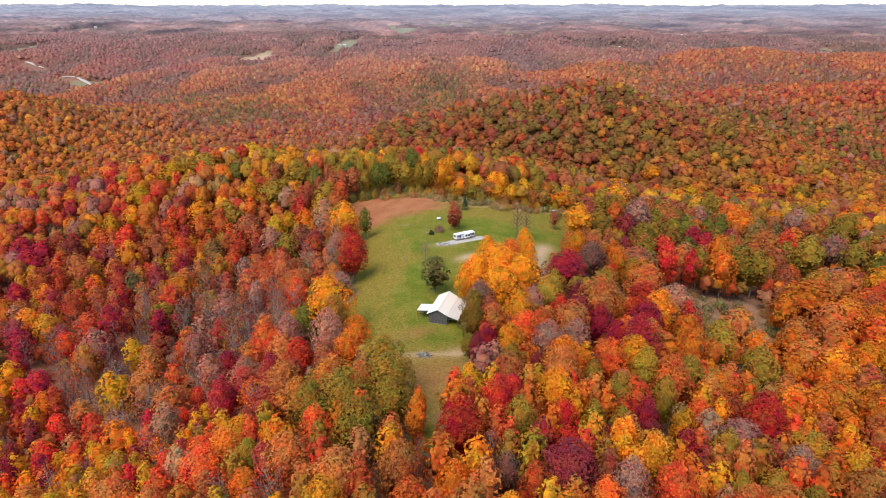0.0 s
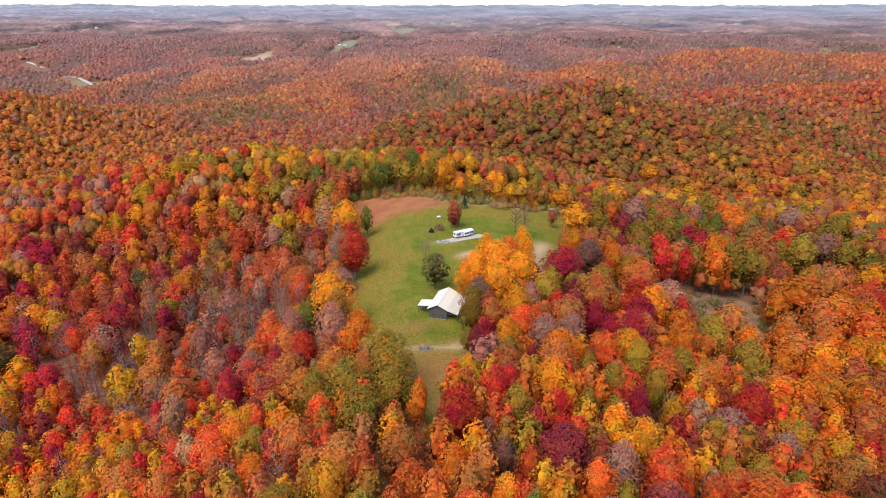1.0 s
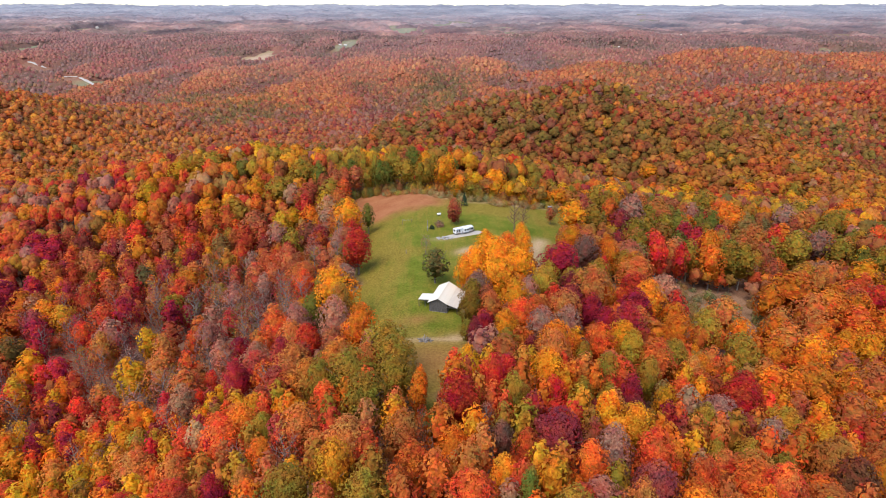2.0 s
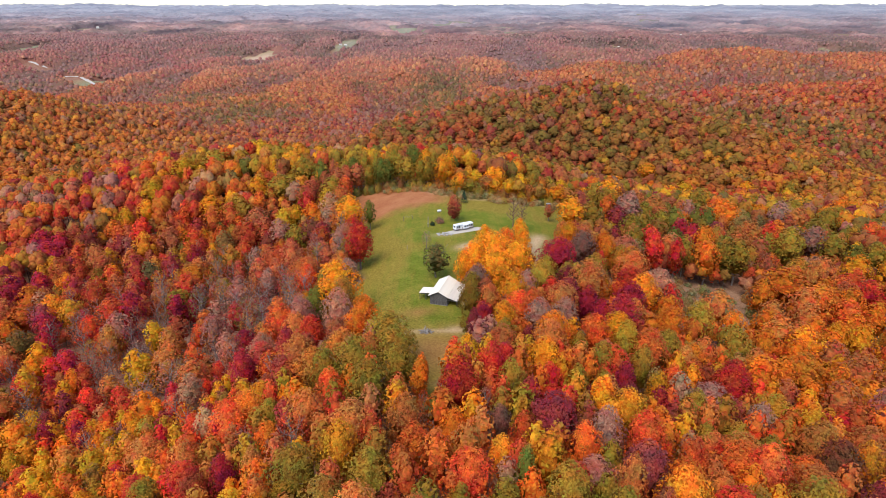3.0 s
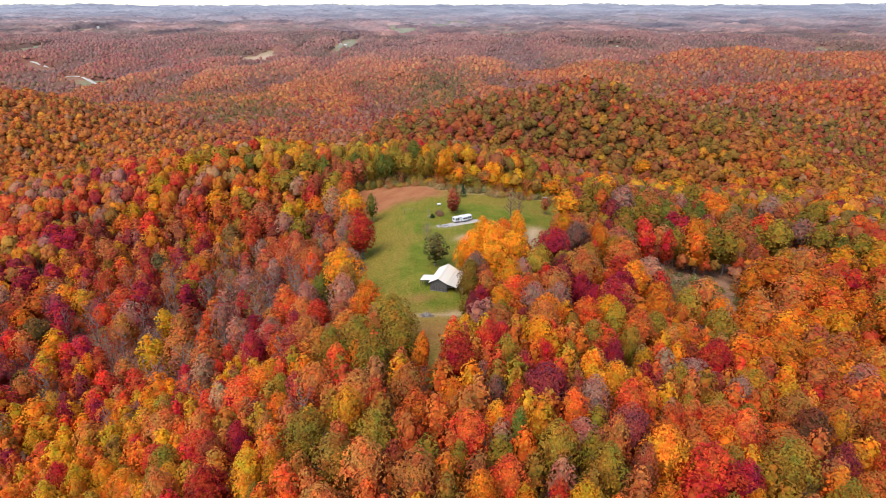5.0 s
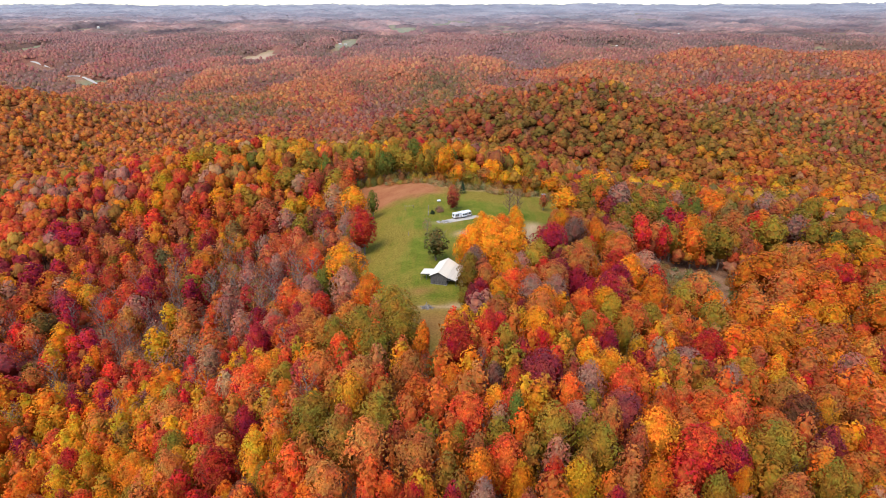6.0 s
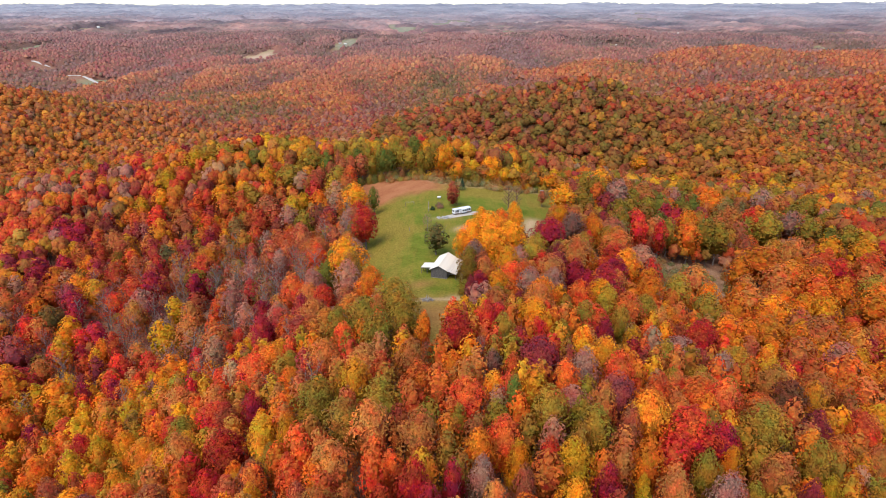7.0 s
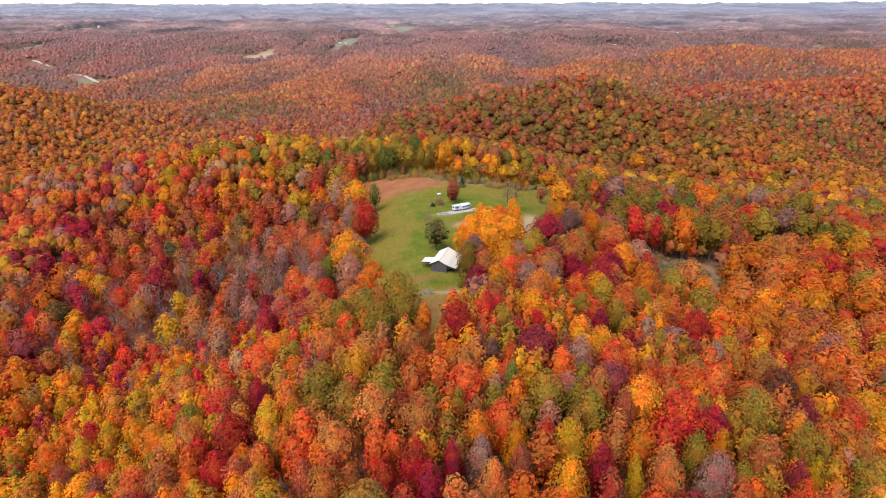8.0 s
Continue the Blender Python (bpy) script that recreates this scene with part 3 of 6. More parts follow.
for k in range(3):
    CROWNS["thin", k] = crown_mesh(LEAF, "tall", 90 + k, 620, 0.30, 0.5)
    TRUNKS["thin", k] = trunk_mesh("tall", 95 + k, True)
for k in range(4):
    TRUNKS["far", k] = trunk_mesh("tall", 99 + k, limbs=1)
WORDS = {SCARLET: "scarlet", CRIMSON: "crimson", ORANGE: "bright orange", AMBER: "golden amber", YELLOW: "yellow", OLIVE: "yellowing olive-green",
         GREEN: "dark green", RUSSET: "russet orange", RUST: "brown", MAUVE: "greyish mauve", CORAL: "coral red", MAROON: "dark maroon"}
KIND = {"broad": "broad-crowned", "tall": "tall rounded", "spire": "slim pointed", "thin": "half-bare"}


def species(form, colour):
    if form in ("spire", "thin"):
        return {"spire": "poplar_tree", "thin": "ash_tree"}[form]
    if colour in (OLIVE, GREEN):
        return "oak_tree"
    if colour in (RUSSET, RUST, MAUVE):
        return "beech_tree"
    return "maple_tree" if colour in (SCARLET, CRIMSON, CORAL, MAROON) else "hickory_tree"
TREES = []      # plan place and crown radius of each single tree


def tree(form, x, y, h, r, colour, shade=1.0, tint=None, seed=None, low=False):
    """One tree: an empty at its foot with a trunk and a crown. h: its height, r: its crown's radius."""
    n = len(TREES)
    k = (n * 7 + 3) % (3 if form == "thin" else 4) if seed is None else seed
    half = FORMS["tall" if form == "thin" else form][0] * 20
    words = KIND[form]
    ob = new(species(form, colour))
    ob.empty_display_size = 1.0
    turn = (n * 137.5) % 360
    ob.matrix_basis = pose(x, y, float(ground(x, y)), 0, 0, turn) @ Matrix.Diagonal((r / half, r / half, h / 20.0, 1))
    tagged(ob, f"{words} autumn tree with {WORDS[colour]} leaves in the forest", "tree", "forest trees")
    far = low or (y > 222 or abs(x) > 70) and y + 0.7 * abs(x) > 150 and form != "thin"
    trunk, crown = new("trunk", TRUNKS["far" if far else form, k]), new("crown", CROWNS[form + (" low" if low and y > 70 else " far" if far else ""), k])
    trunk.parent = crown.parent = ob
    c = tint if tint is not None else [v * shade for v in colour]
    crown.color = (*c, 1)
    TREES.append((x, y, r))
    return ob


# single trees that stand out, nearest the clearing and along the spur
tree("broad", -144.7, 138.6, 14.1, 4.0, AMBER)
tree("broad", -127.2, 118.9, 11.5, 2.6, YELLOW)
tree("broad", -121.6, 134.0, 12.0, 3.0, YELLOW)
tree("broad", -140.0, 163.4, 15.0, 4.5, AMBER)
tree("tall", -127.9, 163.1, 17.7, 4.2, CRIMSON, 1.62)
tree("broad", -114.9, 114.6, 11.5, 2.4, YELLOW)
tree("broad", -104.2, 110.9, 11.5, 2.7, AMBER)
tree("broad", -99.0, 112.6, 11.5, 2.7, AMBER)
tree("broad", -92.8, 97.6, 11.5, 2.8, YELLOW)
tree("broad", -81.2, 90.6, 11.5, 2.3, YELLOW)
tree("broad", -100.5, 86.4, 12.9, 3.5, ORANGE)
tree("broad", -109.1, 87.1, 13.0, 3.5, ORANGE, 0.9)
tree("broad", -90.4, 75.5, 12.2, 3.1, CORAL)
tree("broad", -74.4, 76.5, 12.1, 3.1, AMBER, 0.85)
tree("broad", -65.8, 66.0, 11.5, 2.7, AMBER, 0.8)
tree("tall", -75.4, 96.3, 13.1, 2.7, SCARLET, 1.15)
tree("broad", -78.2, 112.4, 13.6, 3.8, AMBER, 0.8)
tree("broad", -90.5, 127.1, 11.8, 2.9, YELLOW)
tree("broad", -109.1, 141.8, 14.1, 4.1, SCARLET, 1.35)
tree("tall", -102.6, 143.7, 17.2, 4.1, RUSSET)
tree("tall", -104.5, 178.7, 17.8, 4.3, YELLOW, 0.9)
tree("broad", -95.6, 171.8, 16.9, 5.5, RUSSET)
tree("broad", -164.8, 187.3, 15.8, 4.9, ORANGE)
tree("broad", -158.4, 170.2, 16.1, 5.0, SCARLET, 1.35)
tree("broad", -135.4, 141.6, 14.2, 4.1, RUSSET)
tree("broad", -138.7, 154.2, 13.4, 3.7, SCARLET, 1.35)
tree("broad", -121.9, 155.8, 13.9, 3.9, ORANGE)
tree("broad", -128.5, 154.0, 13.0, 3.5, CRIMSON, 1.49)
tree("broad", -90.6, 114.7, 12.1, 3.0, AMBER)
tree("broad", -102.1, 123.0, 12.4, 3.2, CORAL)
tree("broad", -118.6, 96.9, 13.1, 3.5, SCARLET, 1.22)
tree("broad", -93.2, 90.9, 11.5, 2.7, AMBER)
tree("broad", -96.9, 74.9, 12.2, 3.1, YELLOW)
tree("broad", -43.8, 81.3, 11.6, 2.8, MAROON)
tree("broad", -71.7, 84.4, 11.6, 2.8, OLIVE)
tree("broad", -102.7, 96.0, 12.1, 3.1, AMBER)
tree("broad", -111.7, 97.1, 11.9, 2.9, ORANGE)
tree("broad", -62.5, 71.6, 12.3, 3.2, RUSSET, 1.1)
tree("broad", -54.4, 57.1, 11.9, 2.9, RUSSET)
tree("broad", -137.6, 123.7, 13.5, 3.7, ORANGE)
tree("broad", -162.6, 159.2, 14.4, 4.2, CORAL)
tree("broad", 9.9, 168.9, 17.3, 5.6, AMBER, 1.05)
tree("broad", 16.8, 173.8, 19.0, 8.0, AMBER, 1.1)
tree("broad", 14.9, 191.1, 14.8, 4.4, AMBER)
tree("broad", 21.9, 185.7, 16.4, 5.2, ORANGE, 1.15)
tree("broad", 24.0, 167.8, 18.2, 6.1, AMBER, 1.1)
tree("broad", 16.9, 159.7, 19.0, 6.5, AMBER, 1.05)
tree("broad", 7.2, 167.8, 13.5, 3.8, AMBER)
tree("broad", 49.0, 207.0, 16.0, 5.2, AMBER, 0.7)
tree("broad", 46.9, 205.3, 12.4, 3.7, ORANGE, 0.95)
tree("broad", 53.0, 218.3, 12.9, 3.5, CRIMSON)
tree("broad", 57.6, 218.3, 13.8, 3.9, RUSSET)
tree("broad", 66.1, 228.5, 13.2, 3.6, RUSSET, 0.9)
tree("broad", 51.5, 194.8, 16.9, 5.5, MAUVE, 0.55)
tree("broad", 63.2, 209.1, 14.4, 4.2, ORANGE, 0.75)
tree("broad", 70.7, 220.5, 13.9, 4.0, MAROON, 1.2)
tree("broad", 39.7, 162.2, 14.7, 4.3, MAROON, 0.9)
tree("tall", 55.9, 186.1, 13.5, 2.8, SCARLET)
tree("broad", 79.2, 228.1, 19.0, 6.8, OLIVE, 0.7)
tree("tall", 83.1, 215.7, 19.8, 4.9, SCARLET, 1.1)
tree("broad", 30.7, 160.8, 15.6, 4.8, OLIVE, 1.5)
tree("broad", 20.4, 144.8, 16.8, 5.4, AMBER, 0.85)
tree("tall", 16.1, 160.1, 14.4, 3.1, OLIVE, 0.75)
tree("broad", 10.4, 153.7, 15.5, 4.7, MAUVE, 0.65)
tree("broad", 8.0, 141.6, 13.7, 3.8, OLIVE, 0.6)
tree("broad", 13.0, 141.8, 13.7, 3.9, RUSSET)
tree("broad", 25.4, 140.8, 14.0, 4.0, CORAL, 0.85)
tree("tall", 31.8, 148.6, 15.7, 3.6, SCARLET, 0.9)
tree("broad", 26.1, 158.1, 12.9, 3.4, MAUVE, 1.2)
tree("broad", 37.4, 149.9, 15.7, 4.8, MAROON, 1.3)
tree("broad", 44.6, 137.7, 14.7, 4.4, CRIMSON)
tree("broad", 25.3, 128.5, 15.5, 4.8, MAUVE, 0.9)
tree("broad", 33.2, 134.0, 14.8, 4.4, MAUVE, 0.9)
tree("broad", 15.9, 127.1, 14.4, 4.2, AMBER, 0.8)
tree("broad", 10.3, 128.1, 13.3, 3.7, CRIMSON, 0.9)
tree("broad", 55.1, 142.3, 15.3, 4.7, RUSSET)
tree("broad", -32.6, 157.3, 21.8, 7.5, AMBER)
tree("broad", -40.6, 241.3, 19.0, 7.7, AMBER)
tree("thin", -39.2, 201.5, 18.3, 4.0, MAUVE)
tree("thin", -50.4, 210.1, 19.6, 4.4, MAUVE)
tree("broad", -22.3, 127.7, 15.5, 4.8, ORANGE)
tree("broad", -27.8, 125.3, 14.4, 4.2, RUST)
tree("tall", -39.7, 155.7, 17.2, 4.1, GREEN, 1.2)
tree("tall", -43.5, 157.2, 12.0, 2.3, AMBER)
tree("broad", -10.3, 99.4, 15.3, 4.7, OLIVE, 0.9)
tree("broad", -14.9, 90.6, 17.2, 5.6, OLIVE, 0.75)
tree("broad", -17.5, 111.5, 13.5, 3.8, RUSSET)
tree("spire", -5.0, 93.6, 14.9, 2.2, ORANGE)
tree("tall", -56.4, 130.4, 14.9, 3.3, RUSSET)
tree("tall", -97.8, 152.3, 20.6, 5.2, YELLOW, 0.9)
tree("broad", -88.5, 152.2, 17.4, 5.7, RUSSET)
tree("broad", -80.1, 137.2, 12.2, 3.1, CRIMSON, 1.76)
tree("spire", -78.9, 125.1, 14.0, 2.0, AMBER)
tree("tall", -65.4, 126.7, 13.6, 2.9, SCARLET, 1.35)
tree("tall", -96.3, 137.7, 15.5, 3.5, SCARLET, 1.22)
tree("spire", -116.6, 143.1, 17.3, 2.7, AMBER)
tree("tall", -132.8, 162.3, 15.7, 3.6, SCARLET, 1.35)
tree("tall", -102.8, 126.6, 15.5, 3.5, SCARLET, 1.35)
tree("tall", -114.5, 129.9, 14.0, 3.0, MAROON, 1.35)
tree("broad", -43.2, 111.6, 11.8, 2.9, RUST)
tree("tall", -36.0, 100.7, 12.0, 1.5, AMBER)
tree("broad", -37.7, 95.1, 12.6, 3.3, OLIVE, 1.2)
tree("tall", -50.1, 103.2, 13.9, 3.0, CORAL)
tree("tall", -50.2, 96.5, 13.1, 2.7, CRIMSON, 1.2)
tree("tall", -59.8, 105.1, 13.4, 2.8, SCARLET, 1.35)
tree("broad", -59.2, 115.4, 11.5, 2.5, AMBER)
tree("tall", -73.4, 109.6, 16.1, 3.7, OLIVE, 1.2)
tree("broad", -80.3, 110.0, 13.5, 3.8, YELLOW)
tree("broad", -92.7, 114.6, 11.5, 2.7, RUSSET)
tree("tall", -65.7, 106.5, 12.0, 2.1, AMBER)
tree("broad", -59.6, 98.7, 11.5, 2.7, ORANGE)
tree("thin", -3.8, 84.2, 13.0, 1.8, CORAL)
tree("broad", -33.4, 100.1, 11.7, 2.8, RUST)
tree("broad", 15.3, 117.0, 13.6, 3.8, OLIVE, 0.8)
tree("tall", 21.1, 117.6, 12.0, 2.2, MAROON)
tree("broad", 27.0, 125.3, 12.7, 3.4, RUST)
tree("broad", 6.0, 106.6, 11.9, 2.9, YELLOW)
tree("broad", 14.0, 105.1, 12.7, 3.4, CRIMSON, 1.5)
tree("broad", 21.9, 87.8, 12.6, 3.3, SCARLET)
tree("broad", 10.7, 80.7, 11.7, 2.8, MAUVE, 0.6)
tree("thin", 8.4, 85.6, 13.0, 2.0, MAUVE)
tree("tall", 29.3, 98.3, 12.6, 2.5, OLIVE)
tree("tall", 33.4, 115.4, 12.9, 2.6, OLIVE)
tree("broad", 31.5, 122.7, 11.5, 2.2, CORAL)
tree("broad", 53.2, 123.7, 12.7, 3.4, AMBER)
tree("broad", 38.5, 111.0, 13.5, 3.8, RUST, 1.2)
tree("broad", 39.0, 93.7, 12.4, 3.2, MAROON)
tree("broad", 30.2, 90.9, 11.5, 2.3, MAROON)
tree("broad", 35.1, 98.7, 11.5, 2.8, OLIVE, 1.1)
tree("broad", 52.0, 101.0, 12.6, 3.3, CORAL)
tree("broad", 49.3, 102.1, 11.5, 2.0, MAROON)
tree("broad", 65.1, 102.1, 16.9, 5.5, SCARLET, 0.75)
tree("broad", 78.0, 147.5, 14.8, 4.4, OLIVE, 1.3)
tree("tall", 59.9, 125.1, 14.0, 3.0, OLIVE)
tree("broad", 67.1, 131.3, 11.5, 2.4, AMBER)
tree("broad", 60.4, 116.5, 13.7, 3.8, RUSSET, 1.2)
tree("broad", 81.5, 132.8, 16.4, 5.2, OLIVE)
tree("broad", 73.6, 122.3, 12.7, 3.4, OLIVE)
tree("broad", 90.0, 151.9, 15.7, 4.9, ORANGE)
tree("broad", 120.7, 149.5, 16.0, 5.0, ORANGE)
tree("broad", 86.3, 118.2, 15.2, 4.6, ORANGE, 0.8)
tree("broad", 38.0, 78.9, 13.5, 3.7, CORAL)
tree("broad", 41.0, 89.8, 11.5, 2.6, OLIVE)
tree("broad", 47.4, 82.1, 11.5, 1.9, SCARLET)
tree("broad", 51.9, 83.2, 11.5, 2.8, OLIVE, 1.2)
tree("broad", 87.1, 99.1, 12.9, 3.5, ORANGE)
tree("broad", 90.7, 111.5, 13.6, 3.8, ORANGE)
tree("broad", 107.1, 126.8, 13.6, 3.8, ORANGE)
tree("broad", 85.4, 289.3, 19.0, 9.2, AMBER)
tree("tall", 172.9, 474.6, 22.0, 6.4, ORANGE)
tree("tall", 86.2, 255.6, 22.0, 6.4, MAUVE)
tree("tall", -151.8, 272.5, 21.2, 5.4, SCARLET, 1.35)
tree("broad", -195.1, 264.3, 19.0, 7.4, CRIMSON, 1.35)
tree("broad", -166.4, 229.8, 16.4, 5.2, ORANGE)
tree("tall", -176.5, 227.5, 19.0, 4.7, CRIMSON, 1.35)
tree("broad", -196.1, 277.2, 17.1, 5.5, CRIMSON, 1.35)
tree("tall", -150.5, 240.0, 16.0, 3.7, AMBER)
tree("tall", -105.7, 201.9, 18.9, 4.6, OLIVE, 0.8)
tree("tall", -99.6, 201.1, 14.5, 3.2, CRIMSON, 1.35)
tree("broad", -87.9, 177.8, 13.6, 3.8, CORAL)
tree("tall", -125.2, 178.9, 14.3, 3.1, CORAL)
tree("tall", -144.4, 177.5, 16.5, 3.8, CRIMSON, 1.35)
tree("tall", -141.7, 198.8, 14.5, 3.2, CRIMSON, 1.35)
tree("tall", -128.6, 202.2, 14.6, 3.2, AMBER)
tree("thin", -76.0, 187.0, 20.0, 4.9, MAUVE, 1.35)
tree("tall", -75.4, 214.8, 19.5, 4.8, RUST, 1.35)
tree("thin", -73.1, 193.7, 19.6, 4.4, RUSSET)
tree("tall", -67.2, 209.7, 17.8, 4.3, RUST, 1.35)
tree("tall", -61.4, 214.1, 21.2, 5.4, RUST, 1.35)
tree("tall", -23.9, 41.8, 12.0, 1.9, SCARLET)
tree("broad", 52.1, 45.5, 11.9, 3.0, OLIVE)
tree("broad", 62.3, 47.3, 13.1, 3.5, ORANGE)
tree("tall", 82.4, 209.5, 20.8, 4.4, SCARLET, 1.1)
tree("tall", 105.1, 238.9, 19.6, 4.9, CRIMSON)
tree("tall", 108.0, 222.8, 22.5, 4.9, ORANGE, 0.9)
tree("tall", 76.1, 211.0, 19.6, 4.9, OLIVE, 0.75)
tree("tall", 85.6, 256.7, 22.0, 6.4, MAUVE, 0.8)
tree("broad", 103.6, 271.7, 19.0, 9.0, RUSSET, 0.8)
tree("broad", 186.9, 467.8, 19.0, 9.2, AMBER)
tree("tall", 139.2, 305.6, 22.0, 6.4, OLIVE, 0.8)
tree("broad", 148.5, 294.9, 19.0, 9.2, ORANGE, 1.05)
tree("tall", 114.6, 216.0, 22.0, 6.3, OLIVE, 0.75)
tree("tall", 120.3, 216.0, 21.6, 5.5, OLIVE, 0.85)
tree("tall", 139.7, 243.3, 21.5, 5.5, RUSSET, 0.8)
tree("tall", 136.8, 230.1, 19.3, 4.8, RUST)
tree("tall", 151.3, 233.5, 24.2, 6.4, OLIVE, 1.15)
tree("tall", 173.5, 284.0, 22.0, 6.2, MAUVE, 0.9)
tree("broad", 283.1, 466.3, 19.0, 9.2, OLIVE, 0.9)
tree("tall", 179.7, 280.1, 18.9, 4.6, RUSSET)
tree("tall", 168.4, 244.7, 22.0, 6.4, MAUVE, 0.7)
tree("tall", 172.2, 236.4, 22.0, 6.4, OLIVE, 0.8)
tree("broad", 223.8, 313.8, 19.0, 7.8, ORANGE)
tree("broad", 197.5, 281.4, 19.0, 7.7, OLIVE, 0.85)
tree("broad", 328.8, 452.6, 19.0, 9.2, OLIVE)
tree("broad", 187.8, 230.2, 19.0, 6.6, OLIVE, 0.9)
tree("tall", 246.0, 307.1, 22.0, 6.4, MAUVE, 0.8)
tree("broad", 227.4, 267.2, 19.0, 7.5, OLIVE, 1.1)
tree("broad", 199.1, 231.0, 19.0, 6.7, CORAL, 0.9)
tree("broad", 205.3, 228.2, 19.0, 6.6, CORAL)
tree("broad", 171.7, 216.2, 19.0, 7.6, AMBER, 0.8)
tree("broad", 184.9, 213.0, 19.0, 7.5, AMBER, 0.75)
tree("broad", 115.8, 184.5, 17.2, 5.6, ORANGE, 0.8)
tree("broad", 151.4, 219.1, 13.7, 3.9, OLIVE)
tree("broad", 142.2, 190.0, 18.9, 6.5, ORANGE, 0.75)
tree("broad", 147.9, 183.3, 18.6, 6.3, ORANGE, 0.8)
tree("broad", 162.5, 204.2, 18.2, 6.1, CORAL, 0.8)
tree("broad", 177.9, 197.9, 19.0, 8.3, CORAL, 0.8)
tree("broad", 110.2, 166.4, 16.5, 5.2, RUSSET)
tree("broad", 88.4, 160.8, 18.1, 6.1, RUSSET, 1.1)
tree("broad", 68.4, 150.1, 16.4, 5.2, ORANGE, 0.85)
tree("broad", 56.9, 151.5, 17.5, 5.8, CRIMSON)
tree("broad", 57.7, 122.3, 15.0, 4.5, OLIVE)
tree("broad", 92.5, 137.6, 16.9, 5.5, ORANGE, 0.8)
tree("broad", 120.3, 158.8, 16.2, 5.1, ORANGE)
tree("broad", 125.2, 154.6, 17.2, 5.6, AMBER, 0.8)
tree("broad", 132.6, 153.4, 17.9, 6.0, AMBER, 0.8)
tree("broad", 151.3, 173.8, 18.2, 6.1, ORANGE, 0.85)
tree("broad", 162.8, 174.7, 19.0, 6.5, OLIVE, 1.2)
tree("broad", 152.2, 157.0, 19.0, 8.1, ORANGE, 0.8)
tree("broad", 63.1, 118.0, 14.2, 4.1, ORANGE)
tree("broad", 70.1, 127.5, 13.6, 3.8, RUSSET)
tree("broad", 83.1, 124.6, 14.5, 4.3, RUSSET)
tree("broad", 86.3, 117.1, 16.5, 5.2, ORANGE, 0.9)
tree("broad", 98.5, 123.7, 16.2, 5.1, ORANGE, 0.85)
tree("broad", 108.7, 128.9, 15.9, 4.9, AMBER, 0.75)
tree("broad", 117.2, 131.1, 16.7, 5.4, ORANGE, 0.85)
tree("broad", 127.2, 132.1, 16.8, 5.4, ORANGE, 0.8)
tree("broad", 141.3, 138.8, 16.5, 5.2, RUSSET)
tree("broad", 52.7, 103.7, 13.5, 3.7, CORAL)
tree("broad", -56.3, 287.9, 17.0, 8.8, OLIVE)
tree("broad", -84.9, 294.3, 18.0, 9.0, OLIVE, 1.10)
tree("broad", -97.1, 297.1, 18.0, 6.6, AMBER, 0.75)
tree("broad", -43.9, 258.0, 17.0, 6.7, AMBER)
tree("tall", -32.5, 241.2, 15.0, 3.0, GREEN)
tree("tall", -31.4, 197.5, 19.0, 6.4, SCARLET, 0.85)
tree("tall", -50.2, 286.6, 17.0, 4.7, CORAL)
tree("tall", -63.9, 268.6, 17.0, 5.0, ORANGE)
tree("tall", -73.1, 271.7, 16.0, 5.1, YELLOW, 0.70)
tree("tall", -53.7, 258.3, 16.0, 4.3, RUST, 1.10)
tree("broad", -63.3, 250.2, 14.0, 9.5, OLIVE, 0.75)
tree("broad", -40.5, 220.0, 15.0, 5.6, MAUVE)
tree("tall", -40.4, 171.9, 16.0, 2.7, GREEN, 1.20)
tree("tall", -44.9, 164.0, 14.0, 2.6, AMBER, 0.80)
tree("broad", -22.4, 138.7, 14.0, 4.5, ORANGE, 0.95)
tree("broad", -42.3, 140.5, 16.0, 6.0, RUSSET, 1.10)
tree("broad", -13.6, 118.9, 15.0, 6.6, OLIVE)
tree("tall", -91.6, 271.2, 19.0, 7.6, RUST, 1.10)
tree("tall", -119.6, 285.8, 19.0, 6.8, AMBER, 0.85)
tree("broad", -159.7, 308.8, 17.0, 7.2, YELLOW, 0.75)
tree("broad", -156.7, 292.8, 17.0, 6.6, AMBER)
tree("tall", -154.2, 280.6, 17.0, 4.4, SCARLET, 1.20)
tree("tall", -166.6, 289.0, 18.0, 4.2, YELLOW, 0.80)
tree("broad", -149.1, 328.9, 18.0, 9.8, YELLOW, 0.70)
tree("broad", -133.2, 336.6, 18.0, 10.0, OLIVE, 1.10)
tree("broad", -75.7, 309.3, 18.0, 8.1, OLIVE)
tree("broad", -207.0, 279.8, 18.0, 7.7, CRIMSON, 1.20)
tree("tall", -152.4, 191.0, 17.0, 4.8, CRIMSON, 1.20)
tree("tall", -107.4, 209.7, 16.0, 4.7, OLIVE, 1.10)
tree("tall", 54.9, 234.9, 19.0, 6.6, AMBER, 0.95)
tree("tall", 47.5, 213.8, 13.0, 3.6, RUSSET, 0.90)
tree("broad", 146.7, 497.5, 19.0, 16.8, AMBER)
tree("tall", 65.9, 241.8, 17.0, 6.1, OLIVE, 0.80)
tree("broad", 53.2, 203.9, 16.0, 5.5, RUST)
tree("tall", 80.8, 202.9, 21.0, 4.4, SCARLET, 1.20)
tree("tall", 91.0, 205.7, 20.0, 3.6, SCARLET, 0.90)
tree("tall", 107.4, 232.7, 20.0, 5.0, CRIMSON, 1.30)
tree("tall", 114.4, 232.5, 20.0, 4.7, ORANGE, 0.90)
tree("broad", 146.5, 282.2, 19.0, 9.1, ORANGE, 1.05)
